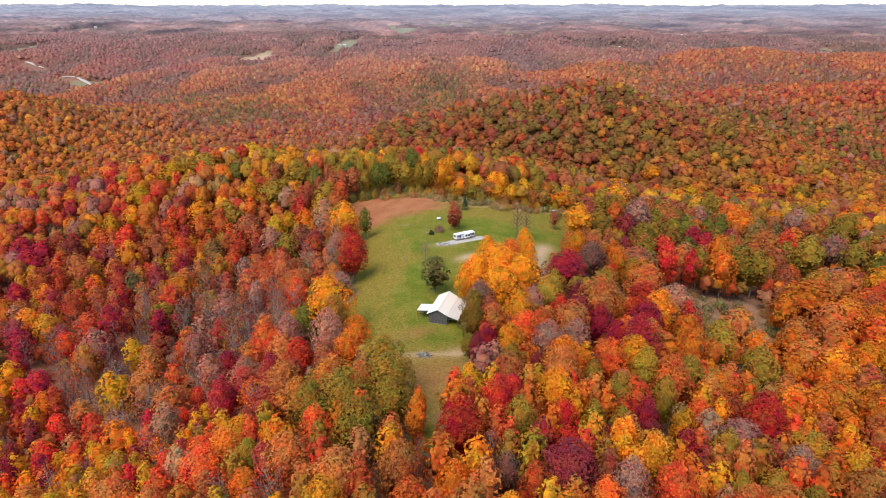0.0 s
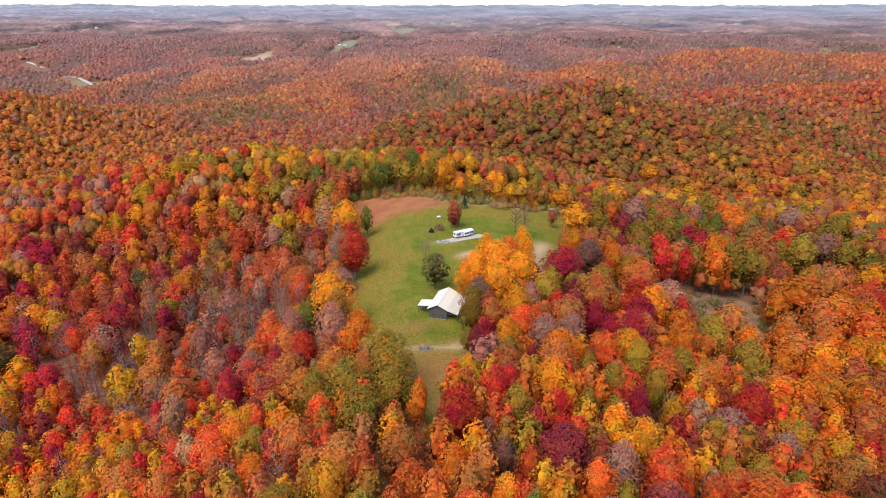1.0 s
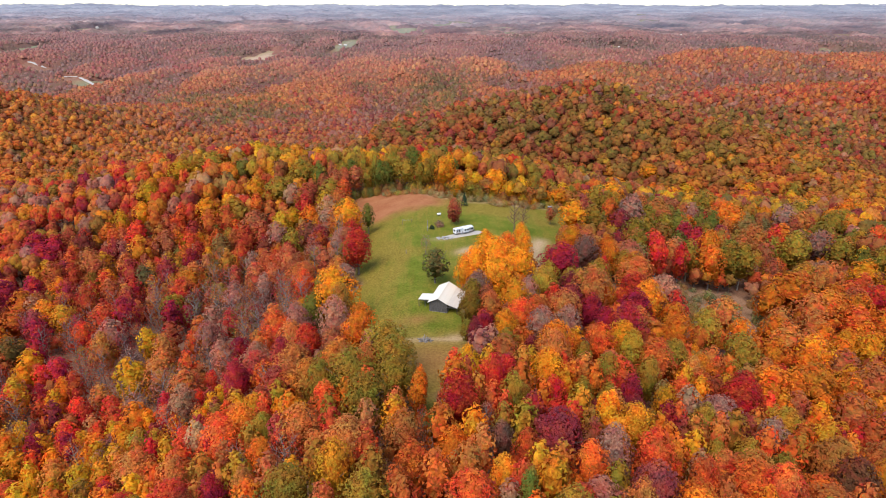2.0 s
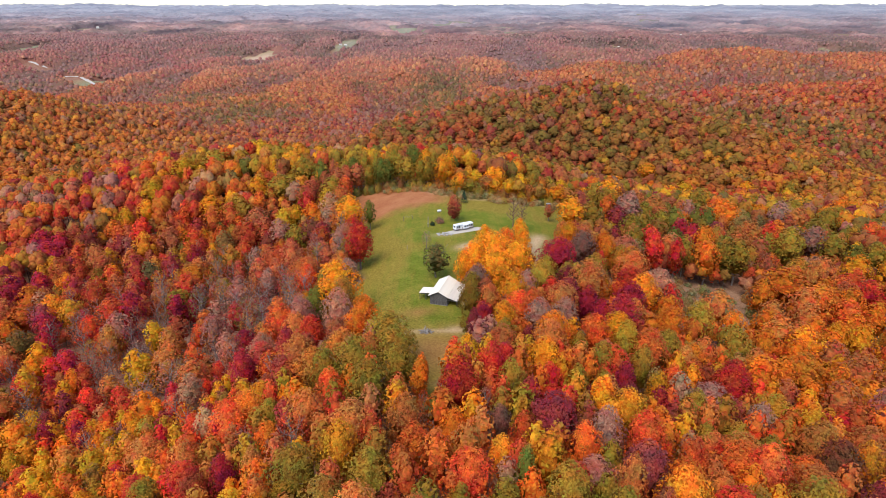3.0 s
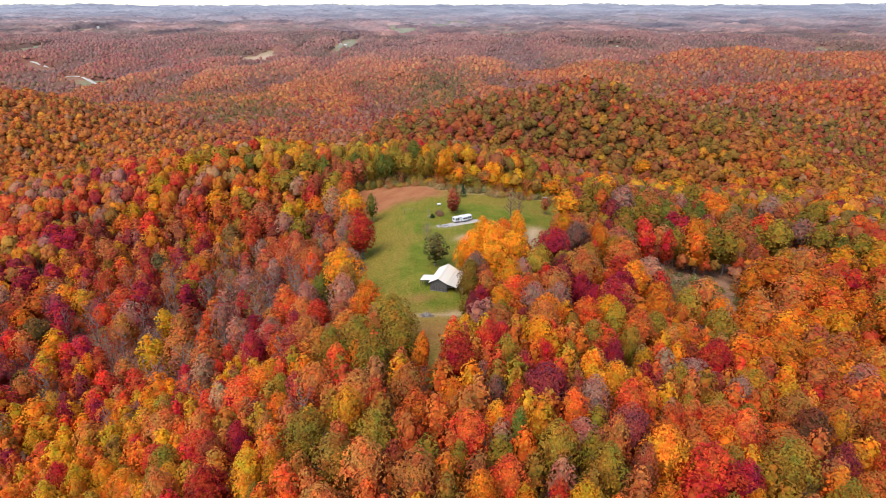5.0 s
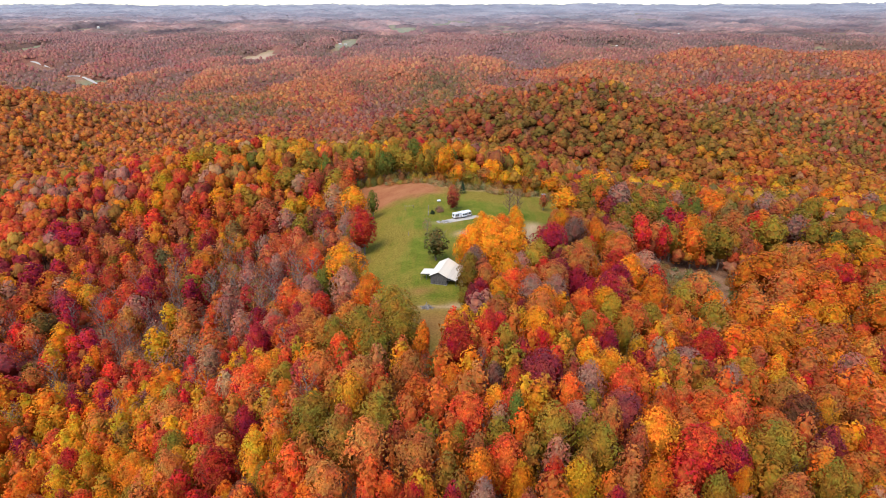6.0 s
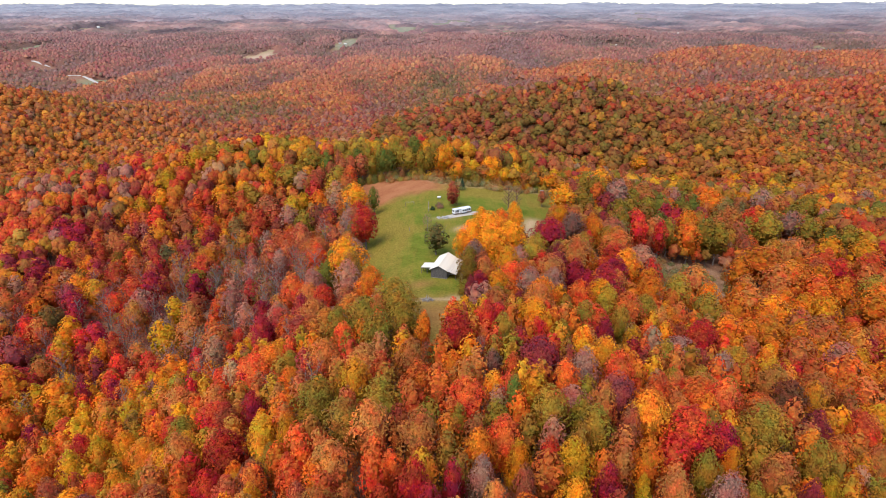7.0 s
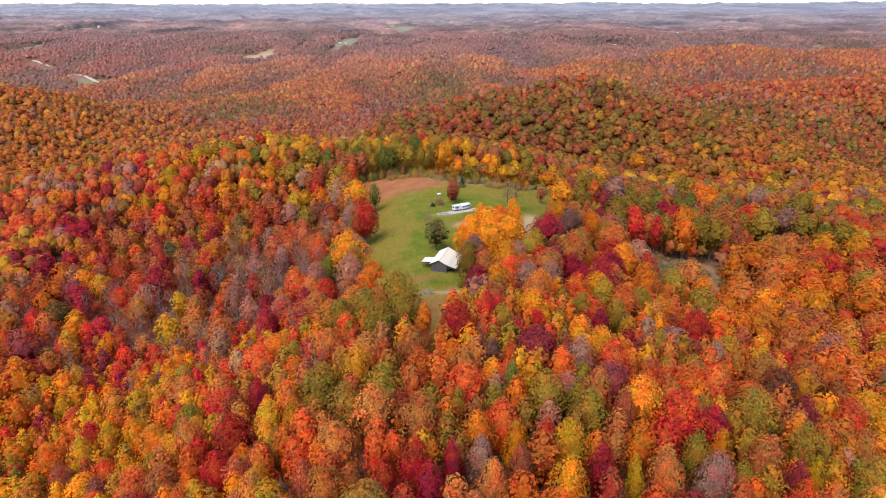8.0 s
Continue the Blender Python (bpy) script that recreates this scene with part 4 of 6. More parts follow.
tree("broad", 179.5, 320.7, 18.0, 8.2, OLIVE)
tree("broad", 247.8, 466.0, 18.0, 10.2, AMBER, 0.95)
tree("broad", 178.8, 504.7, 18.0, 10.9, AMBER, 0.90)
tree("tall", 198.9, 471.5, 18.0, 9.4, YELLOW, 0.80)
tree("tall", 156.4, 242.2, 20.0, 7.7, OLIVE, 1.10)
tree("tall", 142.7, 236.0, 20.0, 5.6, OLIVE, 0.90)
tree("tall", 129.8, 235.7, 19.0, 6.3, RUSSET, 0.80)
tree("tall", 120.2, 226.8, 19.0, 4.4, GREEN, 1.30)
tree("broad", 208.7, 291.7, 18.0, 9.1, OLIVE)
tree("broad", 236.2, 319.5, 18.0, 7.9, AMBER, 0.85)
tree("tall", 209.9, 266.2, 18.0, 5.0, CORAL)
tree("tall", 174.0, 251.1, 19.0, 6.9, RUST, 1.20)
tree("broad", 128.8, 194.5, 19.0, 11.2, ORANGE, 0.72)
tree("broad", 64.7, 137.9, 17.0, 5.9, ORANGE, 0.85)
tree("broad", 80.6, 155.5, 15.0, 5.0, OLIVE, 1.35)
tree("broad", 84.5, 140.5, 15.0, 5.0, OLIVE, 1.10)
tree("broad", 50.0, 158.3, 15.0, 4.3, ORANGE, 0.90)
tree("broad", 61.3, 166.2, 17.0, 6.7, SCARLET, 0.75)
tree("broad", 42.5, 146.4, 15.0, 4.4, CRIMSON)
tree("broad", 45.6, 125.6, 16.0, 6.0, AMBER, 0.80)
tree("broad", 34.2, 170.5, 14.0, 3.8, OLIVE, 1.20)
tree("tall", 7.9, 123.6, 14.0, 1.9, MAROON, 1.10)
tree("broad", 5.7, 111.0, 12.0, 3.3, YELLOW, 0.85)
tree("broad", 22.9, 104.6, 15.0, 5.0, AMBER)
tree("broad", 153.9, 198.5, 17.0, 6.6, CORAL, 0.85)
tree("broad", 163.4, 195.8, 17.0, 6.6, SCARLET, 0.90)
tree("broad", 124.3, 169.9, 16.0, 5.9, RUSSET)
tree("broad", 104.8, 159.4, 16.0, 6.3, ORANGE, 0.80)
tree("broad", 136.5, 164.0, 17.0, 6.5, ORANGE, 0.95)
tree("tall", 107.6, 326.7, 18.0, 7.9, RUST, 1.10)
tree("tall", 116.0, 297.1, 18.0, 7.9, RUST)
tree("tall", 210.6, 462.0, 18.0, 10.2, OLIVE, 0.90)
tree("broad", 194.2, 307.0, 18.0, 8.8, OLIVE)
tree("broad", 303.0, 461.2, 18.0, 11.1, RUSSET)
tree("tall", 78.5, 245.4, 17.0, 5.7, MAROON, 1.20)
tree("broad", 77.5, 219.3, 17.0, 5.6, RUSSET)
tree("broad", 61.4, 198.2, 16.0, 4.7, ORANGE, 0.85)
tree("broad", 52.4, 178.4, 15.0, 4.7, OLIVE, 1.10)
tree("broad", 65.8, 193.9, 15.0, 4.7, OLIVE)
tree("tall", 29.6, 205.7, 14.0, 3.5, AMBER)
tree("broad", 39.8, 181.0, 17.0, 7.6, CRIMSON, 1.15)
tree("tall", 27.3, 182.2, 18.5, 3.6, AMBER, 0.9)
tree("broad", 43.6, 168.5, 13.5, 4.3, OLIVE, 1.2)
tree("tall", 8.4, 149.1, 15.0, 3.9, OLIVE, 0.75)
tree("tall", 6.6, 132.6, 9.0, 2.5, OLIVE, 0.9)
tree("tall", 12.5, 147.0, 14.0, 3.4, RUST, 0.8)
tree("broad", -27.4, 86.4, 15.7, 5.3, RUSSET, 1.05)
tree("broad", -16.9, 78.1, 15.3, 5.6, RUSSET, 1.15)
tree("broad", -24.8, 66.4, 16.2, 5.5, OLIVE, 0.85)
tree("broad", -11.7, 62.1, 15.5, 4.9, OLIVE, 1.05)
tree("broad", -6.9, 79.0, 15.2, 4.4, RUSSET, 0.75)
tree("broad", 1.8, 75.4, 14.1, 3.4, ORANGE)
tree("broad", 3.1, 88.9, 17.8, 5.1, SCARLET, 0.70)
tree("broad", 10.8, 99.8, 15.7, 4.0, SCARLET, 1.10)
tree("broad", 14.0, 92.3, 15.6, 3.7, OLIVE, 1.10)
tree("broad", 22.6, 95.6, 13.4, 3.4, SCARLET, 1.10)
tree("broad", 20.6, 78.1, 16.6, 5.6, MAROON, 1.35)
tree("broad", 14.8, 75.8, 13.6, 3.1, CORAL, 0.80)
tree("broad", 4.3, 61.7, 15.5, 5.3, CORAL)
tree("broad", 10.3, 51.1, 15.3, 3.8, CORAL, 1.05)
tree("tall", 2.6, 57.1, 13.4, 2.1, OLIVE)
tree("tall", 13.3, 62.8, 16.2, 2.0, GREEN, 1.30)
tree("broad", 19.0, 57.3, 17.5, 4.5, OLIVE, 1.15)
tree("broad", -12.8, 52.8, 17.4, 4.9, RUSSET, 1.20)
tree("broad", -4.1, 50.0, 17.4, 4.6, RUSSET, 0.85)
tree("broad", -8.6, 45.0, 13.3, 2.7, CORAL, 1.15)
tree("broad", -18.5, 45.6, 15.9, 4.8, RUSSET, 1.10)
tree("broad", -26.0, 46.6, 15.0, 2.5, CORAL, 1.10)
tree("broad", -28.9, 58.4, 15.4, 2.7, AMBER, 0.75)
tree("broad", -4.6, 38.4, 17.6, 3.2, SCARLET, 0.70)
tree("broad", 1.3, 40.3, 16.0, 2.0, CRIMSON, 1.20)
tree("broad", 5.8, 47.7, 15.3, 3.7, ORANGE, 0.90)
tree("broad", 6.0, 42.0, 14.9, 2.6, MAUVE)
tree("broad", 12.1, 45.5, 15.2, 2.6, AMBER, 0.70)
tree("broad", 17.6, 47.3, 14.5, 2.5, SCARLET, 0.90)
tree("broad", 21.2, 45.8, 15.5, 4.1, YELLOW, 0.80)
tree("broad", 19.3, 36.1, 16.4, 3.4, AMBER)
tree("broad", 7.4, 36.0, 15.3, 3.1, RUSSET, 1.20)
tree("broad", 12.1, 38.7, 16.2, 2.3, RUST)
tree("broad", 25.4, 40.3, 16.0, 2.6, CRIMSON, 0.95)
tree("broad", 26.6, 53.9, 16.6, 3.9, OLIVE, 1.05)
tree("broad", 34.1, 47.2, 15.9, 3.6, ORANGE, 0.90)
tree("broad", 36.1, 73.6, 17.7, 4.4, CORAL)
tree("broad", 29.2, 74.7, 16.7, 3.9, MAUVE)
tree("broad", 29.4, 60.2, 17.6, 3.3, RUSSET)
tree("broad", 43.4, 70.1, 15.9, 3.3, CORAL, 0.85)
tree("broad", 52.8, 91.6, 14.5, 3.5, OLIVE, 1.20)
tree("broad", 68.9, 108.2, 16.2, 5.1, SCARLET, 0.80)
tree("broad", 66.9, 90.8, 14.9, 3.8, MAUVE)
tree("broad", 81.9, 107.7, 14.2, 4.4, RUST)
tree("broad", 58.2, 83.3, 13.1, 3.3, OLIVE, 1.30)
tree("broad", 62.7, 79.4, 13.7, 3.6, OLIVE, 0.85)
tree("broad", 61.6, 61.9, 17.4, 5.9, OLIVE, 1.05)
tree("broad", 50.8, 56.3, 15.1, 4.0, CRIMSON, 1.20)
tree("broad", 44.8, 62.2, 15.1, 3.8, RUSSET, 0.90)
tree("broad", 55.9, 47.4, 16.9, 3.6, RUSSET, 0.90)
tree("broad", 43.9, 46.8, 15.8, 3.0, OLIVE)
tree("broad", 49.9, 50.5, 14.6, 2.5, AMBER, 0.70)
tree("broad", 35.9, 40.0, 16.4, 3.5, RUSSET, 1.15)
tree("tall", 30.7, 38.6, 13.9, 1.8, YELLOW, 0.70)
tree("broad", 43.7, 39.2, 18.0, 3.5, MAUVE)
tree("broad", 115.8, 111.9, 15.6, 4.9, AMBER, 0.80)
tree("broad", 88.4, 87.6, 16.2, 5.5, RUSSET, 0.85)
tree("broad", 115.7, 97.6, 15.6, 4.5, RUST)
tree("broad", 86.4, 68.4, 16.9, 4.2, CORAL, 0.90)
tree("broad", 82.5, 58.5, 15.8, 4.0, RUSSET, 0.90)
tree("broad", 75.6, 67.3, 16.1, 3.6, MAROON, 1.10)
tree("broad", 67.4, 53.8, 17.2, 3.8, OLIVE)
tree("broad", 78.3, 48.7, 16.0, 5.0, OLIVE, 1.20)
tree("broad", 66.2, 47.3, 14.7, 2.4, YELLOW, 0.70)
tree("broad", 60.3, 43.8, 16.1, 2.4, MAROON, 1.20)
tree("broad", -68.7, 98.3, 15.3, 5.7, RUSSET, 1.15)
tree("broad", -54.4, 88.1, 15.2, 4.6, RUSSET, 1.10)
tree("broad", -58.3, 77.7, 15.7, 4.6, OLIVE, 0.90)
tree("broad", -40.3, 73.4, 15.6, 3.2, CRIMSON, 0.95)
tree("broad", -34.3, 72.7, 15.0, 2.7, RUSSET, 1.10)
tree("tall", -36.7, 67.6, 13.4, 2.0, AMBER, 1.05)
tree("broad", -41.3, 59.1, 16.0, 5.1, SCARLET, 0.60)
tree("spire", -73.3, 93.7, 13.2, 2.4, CRIMSON, 1.30)
tree("broad", -153.4, 154.8, 14.3, 5.4, CORAL)
tree("tall", -132.5, 170.0, 12.7, 4.6, SCARLET, 0.80)
tree("tall", -143.3, 172.2, 15.3, 4.4, AMBER, 0.95)
tree("spire", -114.1, 138.0, 16.1, 2.9, MAROON, 1.30)
tree("spire", -107.5, 119.5, 16.3, 2.6, CRIMSON)
tree("tall", -103.6, 136.5, 15.4, 3.4, SCARLET, 0.75)
tree("spire", -98.0, 118.6, 16.3, 2.6, CRIMSON, 1.10)
tree("broad", -104.3, 104.3, 12.6, 4.5, CORAL, 0.95)
tree("tall", -112.1, 101.3, 13.7, 3.2, CRIMSON, 0.90)
tree("broad", -120.9, 105.7, 17.9, 4.8, ORANGE, 0.95)
tree("tall", -123.8, 121.8, 15.6, 3.5, YELLOW, 0.80)
tree("tall", -110.7, 109.7, 14.1, 3.0, YELLOW, 0.80)
tree("broad", -82.3, 83.4, 16.3, 3.5, YELLOW, 0.85)
tree("broad", -75.8, 83.7, 15.0, 3.8, AMBER, 0.85)
tree("broad", -85.4, 77.7, 17.5, 4.0, YELLOW, 0.95)
tree("broad", -96.3, 80.4, 15.9, 5.0, ORANGE)
tree("broad", -76.7, 71.1, 13.3, 3.6, CORAL, 1.10)
tree("broad", -86.1, 70.0, 16.3, 3.8, RUST, 0.95)
tree("spire", -93.2, 72.2, 13.0, 1.6, GREEN, 1.40)
tree("broad", -69.2, 67.6, 14.0, 3.4, AMBER, 0.75)
tree("broad", -52.8, 64.0, 17.9, 4.0, RUSSET, 1.10)
tree("broad", -41.2, 49.2, 16.0, 3.7, SCARLET, 0.85)
tree("broad", -48.3, 52.0, 12.5, 2.7, ORANGE)
tree("broad", -37.5, 52.8, 12.7, 2.7, ORANGE, 0.90)
tree("broad", -30.9, 53.4, 13.2, 2.6, OLIVE, 0.90)
tree("broad", -92.2, 161.6, 15.6, 5.9, RUSSET, 1.10)
tree("tall", -99.7, 160.8, 14.0, 4.2, YELLOW, 0.75)
tree("spire", -65.8, 137.2, 13.7, 2.8, SCARLET, 1.10)
tree("spire", -53.0, 106.2, 12.9, 2.5, CORAL)
tree("tall", -81.9, 116.9, 16.4, 3.0, AMBER, 0.95)
tree("spire", -86.7, 113.2, 14.2, 2.5, YELLOW, 0.80)
tree("broad", -135.1, 132.5, 13.3, 4.5, SCARLET, 0.70)
tree("broad", -114.4, 91.5, 12.7, 3.6, AMBER, 0.90)
tree("broad", -104.1, 78.7, 12.7, 3.6, SCARLET, 0.80)
tree("broad", -62.2, 64.9, 13.2, 2.7, OLIVE)
tree("broad", -31.0, 41.9, 15.2, 2.4, YELLOW, 0.80)
tree("broad", -22.4, 38.5, 15.4, 2.7, RUST)
tree("broad", -15.2, 38.7, 12.7, 2.6, RUSSET)
tree("broad", -9.4, 36.5, 14.5, 2.5, SCARLET, 0.80)
tree("broad", -2.3, 35.3, 15.7, 2.8, CRIMSON, 1.10)
tree("broad", 33.0, 54.9, 16.5, 2.7, RUST)
tree("spire", 31.8, 42.7, 13.0, 1.3, YELLOW, 0.80)
tree("broad", 46.3, 96.0, 14.6, 3.4, AMBER, 0.70)
tree("broad", 46.4, 107.1, 15.6, 3.3, OLIVE, 1.10)
tree("tall", 40.0, 99.6, 14.1, 2.9, CRIMSON)
tree("broad", 100.1, 116.0, 18.0, 4.9, ORANGE, 0.90)
tree("broad", 100.9, 135.3, 16.4, 5.4, ORANGE, 0.85)
tree("broad", -19.8, 102.8, 17.0, 6.5, OLIVE, 0.95)
tree("broad", -11.0, 108.0, 16.0, 5.7, OLIVE)
tree("broad", -37.0, 120.1, 16.0, 5.6, RUSSET, 0.95)
tree("broad", -26.6, 103.1, 16.0, 4.4, OLIVE, 0.85)
tree("tall", -4.8, 99.8, 13.0, 1.9, ORANGE)
tree("broad", -34.5, 186.0, 11.0, 4.2, MAUVE)
tree("tall", -37.5, 192.0, 13.0, 4.2, RUSSET)
tree("broad", -36.5, 206.0, 13.0, 4.6, OLIVE, 0.85)
tree("broad", -38.0, 217.0, 15.0, 5.2, RUST, 1.1)
tree("broad", -37.5, 230.0, 14.0, 4.8, SCARLET, 0.80)
tree("broad", -41.5, 244.0, 15.0, 5.2, OLIVE)
tree("tall", -47.0, 266.0, 15.0, 4.2, GREEN, 1.2)


# ---- barn ----
WOOD = plain("weathered_boards", (0.055, 0.052, 0.05), (0.17, 0.155, 0.145), 1.2, 0.9, 0.1, bumps=0.5, stretch=(4, 4, 0.4))
TIN = plain("pale_roof_metal", (0.70, 0.62, 0.49), (0.82, 0.75, 0.62), 0.7, 0.6, 0.2)
TIN_OLD = plain("aged_roof_metal", (0.60, 0.54, 0.45), (0.76, 0.69, 0.58), 0.8, 0.5, 0.4, 0.15)
STONE = plain("pale_stone", (0.26, 0.235, 0.21), (0.48, 0.44, 0.39), 1.8, 0.9, 0.2, bumps=0.4)
GRAVEL = plain("gravel", (0.34, 0.29, 0.235), (0.52, 0.46, 0.39), 3.0, 0.95, 0.1, bumps=0.8)
WHITE = plain("white_shell", (0.68, 0.67, 0.66), (0.82, 0.81, 0.80), 0.8, 0.35, 0.4)
DARK = plain("dark_trim", (0.02, 0.02, 0.022), (0.05, 0.05, 0.055), 4.0, 0.6, 0.3)
RUBBER = plain("rubber", (0.015, 0.015, 0.015), (0.04, 0.04, 0.04), 6.0, 0.8, 0.2)
STEEL = plain("galvanised_steel", (0.35, 0.35, 0.36), (0.52, 0.52, 0.53), 3.0, 0.45, 0.5, 0.7)
STRIPE = plain("tan_stripe", (0.20, 0.14, 0.10), (0.30, 0.22, 0.16), 3.0, 0.5, 0.3)
GREY_WOOD = plain("grey_wood", (0.15, 0.13, 0.115), (0.36, 0.325, 0.29), 1.6, 0.9, 0.1, bumps=0.4, stretch=(1, 1, 4))
GLASS, nt, b = material("tinted_glass", 0.05, 0.5)
b.inputs["Base Color"].default_value = (0.015, 0.018, 0.02, 1)


def box(bm, x0, x1, y0, y1, z0, z1, bevel=0.0):
    g = bmesh.ops.create_cube(bm, size=1)
    for v in g["verts"]:
        v.co = Vector((x0 + (v.co.x + 0.5) * (x1 - x0), y0 + (v.co.y + 0.5) * (y1 - y0), z0 + (v.co.z + 0.5) * (z1 - z0)))
    if bevel:
        bmesh.ops.bevel(bm, geom=list({e for v in g["verts"] for e in v.link_edges}), offset=bevel, segments=2, affect="EDGES", profile=0.5)


def boxed(*a, bevel=0.0):
    bm = bmesh.new()
    box(bm, *a, bevel=bevel)
    return bm


def thing(name, x, y, turn=0.0, z=None):
    ob = new(name)
    ob.matrix_basis = pose(x, y, float(ground(x, y)) if z is None else z, 0, 0, turn)
    return ob


def board_wall(parent, a, b_, low, tops, rnd, name="wall"):
    """Upright boards from a to b_ in plan, each of its own width, up to a top line, on a rail behind them."""
    a, b_ = Vector(a), Vector(b_)
    run = (b_ - a).length
    d = (b_ - a) / run
    n = Vector((-d.y, d.x))

    def slab(u0, u1, off0, off1, lows, highs):
        bm = bmesh.new()
        ring = []
        for off in (off0, off1):
            for e, zz in ((u0, lows[0]), (u1, lows[1]), (u1, highs[1]), (u0, highs[0])):
                q = a + d * e + n * off
                ring.append(bm.verts.new((q.x, q.y, zz)))
        bm.faces.new(ring[:4]), bm.faces.new(ring[7:3:-1])
        for k in range(4):
            bm.faces.new((ring[k], ring[4 + k], ring[4 + (k + 1) % 4], ring[(k + 1) % 4]))
        bmesh.ops.recalc_face_normals(bm, faces=bm.faces)
        return bm
    wall = part(name, slab(0.1, run - 0.1, -0.09, -0.004, (1.3, 1.3), (1.45, 1.45)), WOOD, parent)
    u = 0.0
    while u < run - 0.02:
        w = min(rnd.uniform(0.2, 0.32), run - u)
        out, e0, e1 = rnd.uniform(0.0, 0.02), u + 0.0075, u + w - 0.0075
        part("board", slab(e0, e1, out, out + 0.04, (low - rnd.uniform(0, 0.06), low), (tops(e0), tops(e1))), WOOD, wall)
        u += w
    return wall


def roof_slope(parent, x_hi, z_hi, x_lo, z_lo, y0, y1, mat, label=""):
    """A slope of metal sheets with standing ribs, from the high to the low edge: a thin deck that carries each sheet and each rib."""
    up = Vector((-(z_lo - z_hi), 0, x_lo - x_hi)).normalized()
    if up.z < 0:
        up = -up

    def slab(w0, w1, h0, h1):
        bm = bmesh.new()
        c = [Vector((x, w, z)) + up * h for h in (h0, h1) for x, z, w in ((x_hi, z_hi, w0), (x_lo, z_lo, w0), (x_lo, z_lo, w1), (x_hi, z_hi, w1))]
        v = [bm.verts.new(q) for q in c]
        bm.faces.new(v[3::-1]), bm.faces.new(v[4:])
        for j in range(4):
            bm.faces.new((v[j], v[(j + 1) % 4], v[4 + (j + 1) % 4], v[4 + j]))
        bmesh.ops.recalc_face_normals(bm, faces=bm.faces)
        return bm
    deck = part("roof", slab(y0 + 0.02, y1 - 0.02, -0.03, 0.0), mat, parent, label)
    n = round((y1 - y0) / 0.9)
    wide = (y1 - y0) / n
    sheet = part("sheet", slab(y0, y0 + wide - 0.006, 0.004, 0.03), mat, deck)
    rib = part("rib", slab(y0 - 0.03, y0 + 0.03, 0.034, 0.07), mat, deck)
    for k in range(1, n):
        for first in (sheet, rib):
            ob = new(first.name, first.data)
            ob.parent = deck
            ob.location.y = wide * k
    return deck


def barn():
    rnd = random.Random(8)
    ob = thing("barn", -4.2, 157.3, -16, -0.1)
    Wd, Ln, EV, RG = 5.6, 12.0, 3.3, 4.75
    gable = lambda u: EV + (RG - EV) * (1 - abs(u / Wd * 2 - 1)) - 0.06
    board_wall(ob, (0, 0), (Wd, 0), 0.12, gable, rnd)
    board_wall(ob, (Wd, Ln), (0, Ln), 0.12, gable, rnd)
    board_wall(ob, (0, Ln), (0, 0), 0.12, lambda u: EV - 0.05, rnd)
    board_wall(ob, (Wd, 3.5), (Wd, Ln), 0.12, lambda u: EV - 0.05, rnd)
    part("foundation", boxed(-0.05, Wd + 0.05, -0.05, Ln + 0.05, -0.6, 0.14), STONE, ob, "pale stone footing")
    slope = (RG - EV) / (Wd / 2)
    roof_slope(ob, Wd / 2, RG, -0.5, EV - 0.5 * slope, -0.5, Ln + 0.5, TIN, "pale cream metal roof")
    roof_slope(ob, Wd / 2, RG, Wd + 0.15, EV - 0.15 * slope, -0.5, Ln + 0.5, TIN, "pale cream metal roof")
    roof_slope(ob, Wd + 0.1, EV - 0.16, Wd + 3.4, 2.25, -0.4, Ln + 0.3, TIN_OLD, "duller metal roof of the side shed")
    part("ridge_cap", boxed(Wd / 2 - 0.16, Wd / 2 + 0.16, -0.5, Ln + 0.5, RG + 0.02, RG + 0.07), TIN, ob)
    roof_slope(ob, 0.0, EV - 0.5, -4.3, 2.35, 2.2, 6.6, TIN, "pale metal roof of the open lean-to")
    for px_, py_, top in [(-4.1, 2.4, 2.3), (-4.1, 4.4, 2.3), (-4.1, 6.4, 2.3), (-2.1, 2.4, 2.55), (-2.1, 6.4, 2.55)] + [(Wd + 3.2, k, 2.2) for k in (0.0, 3.0, 6.0, 9.0, 11.9)]:
        part("post", boxed(px_ - 0.08, px_ + 0.08, py_ - 0.08, py_ + 0.08, -0.5, top, bevel=0.01), WOOD, ob)
    for x0, x1, yy, z0 in ((-4.2, 0, 2.4, 2.28), (Wd, Wd + 3.3, 0.0, 2.18)):
        part("beam", boxed(x0, x1, yy - 0.06, yy + 0.06, z0 - 0.18, z0), WOOD, ob)
    board_wall(ob, (Wd + 3.3, Ln), (Wd, Ln), 0.1, lambda u: 2.3 + 0.2 * u, rnd, "shed_wall")
    return tagged(ob, "weathered grey board barn with cream metal roof and lean-tos", "barn")


barn()


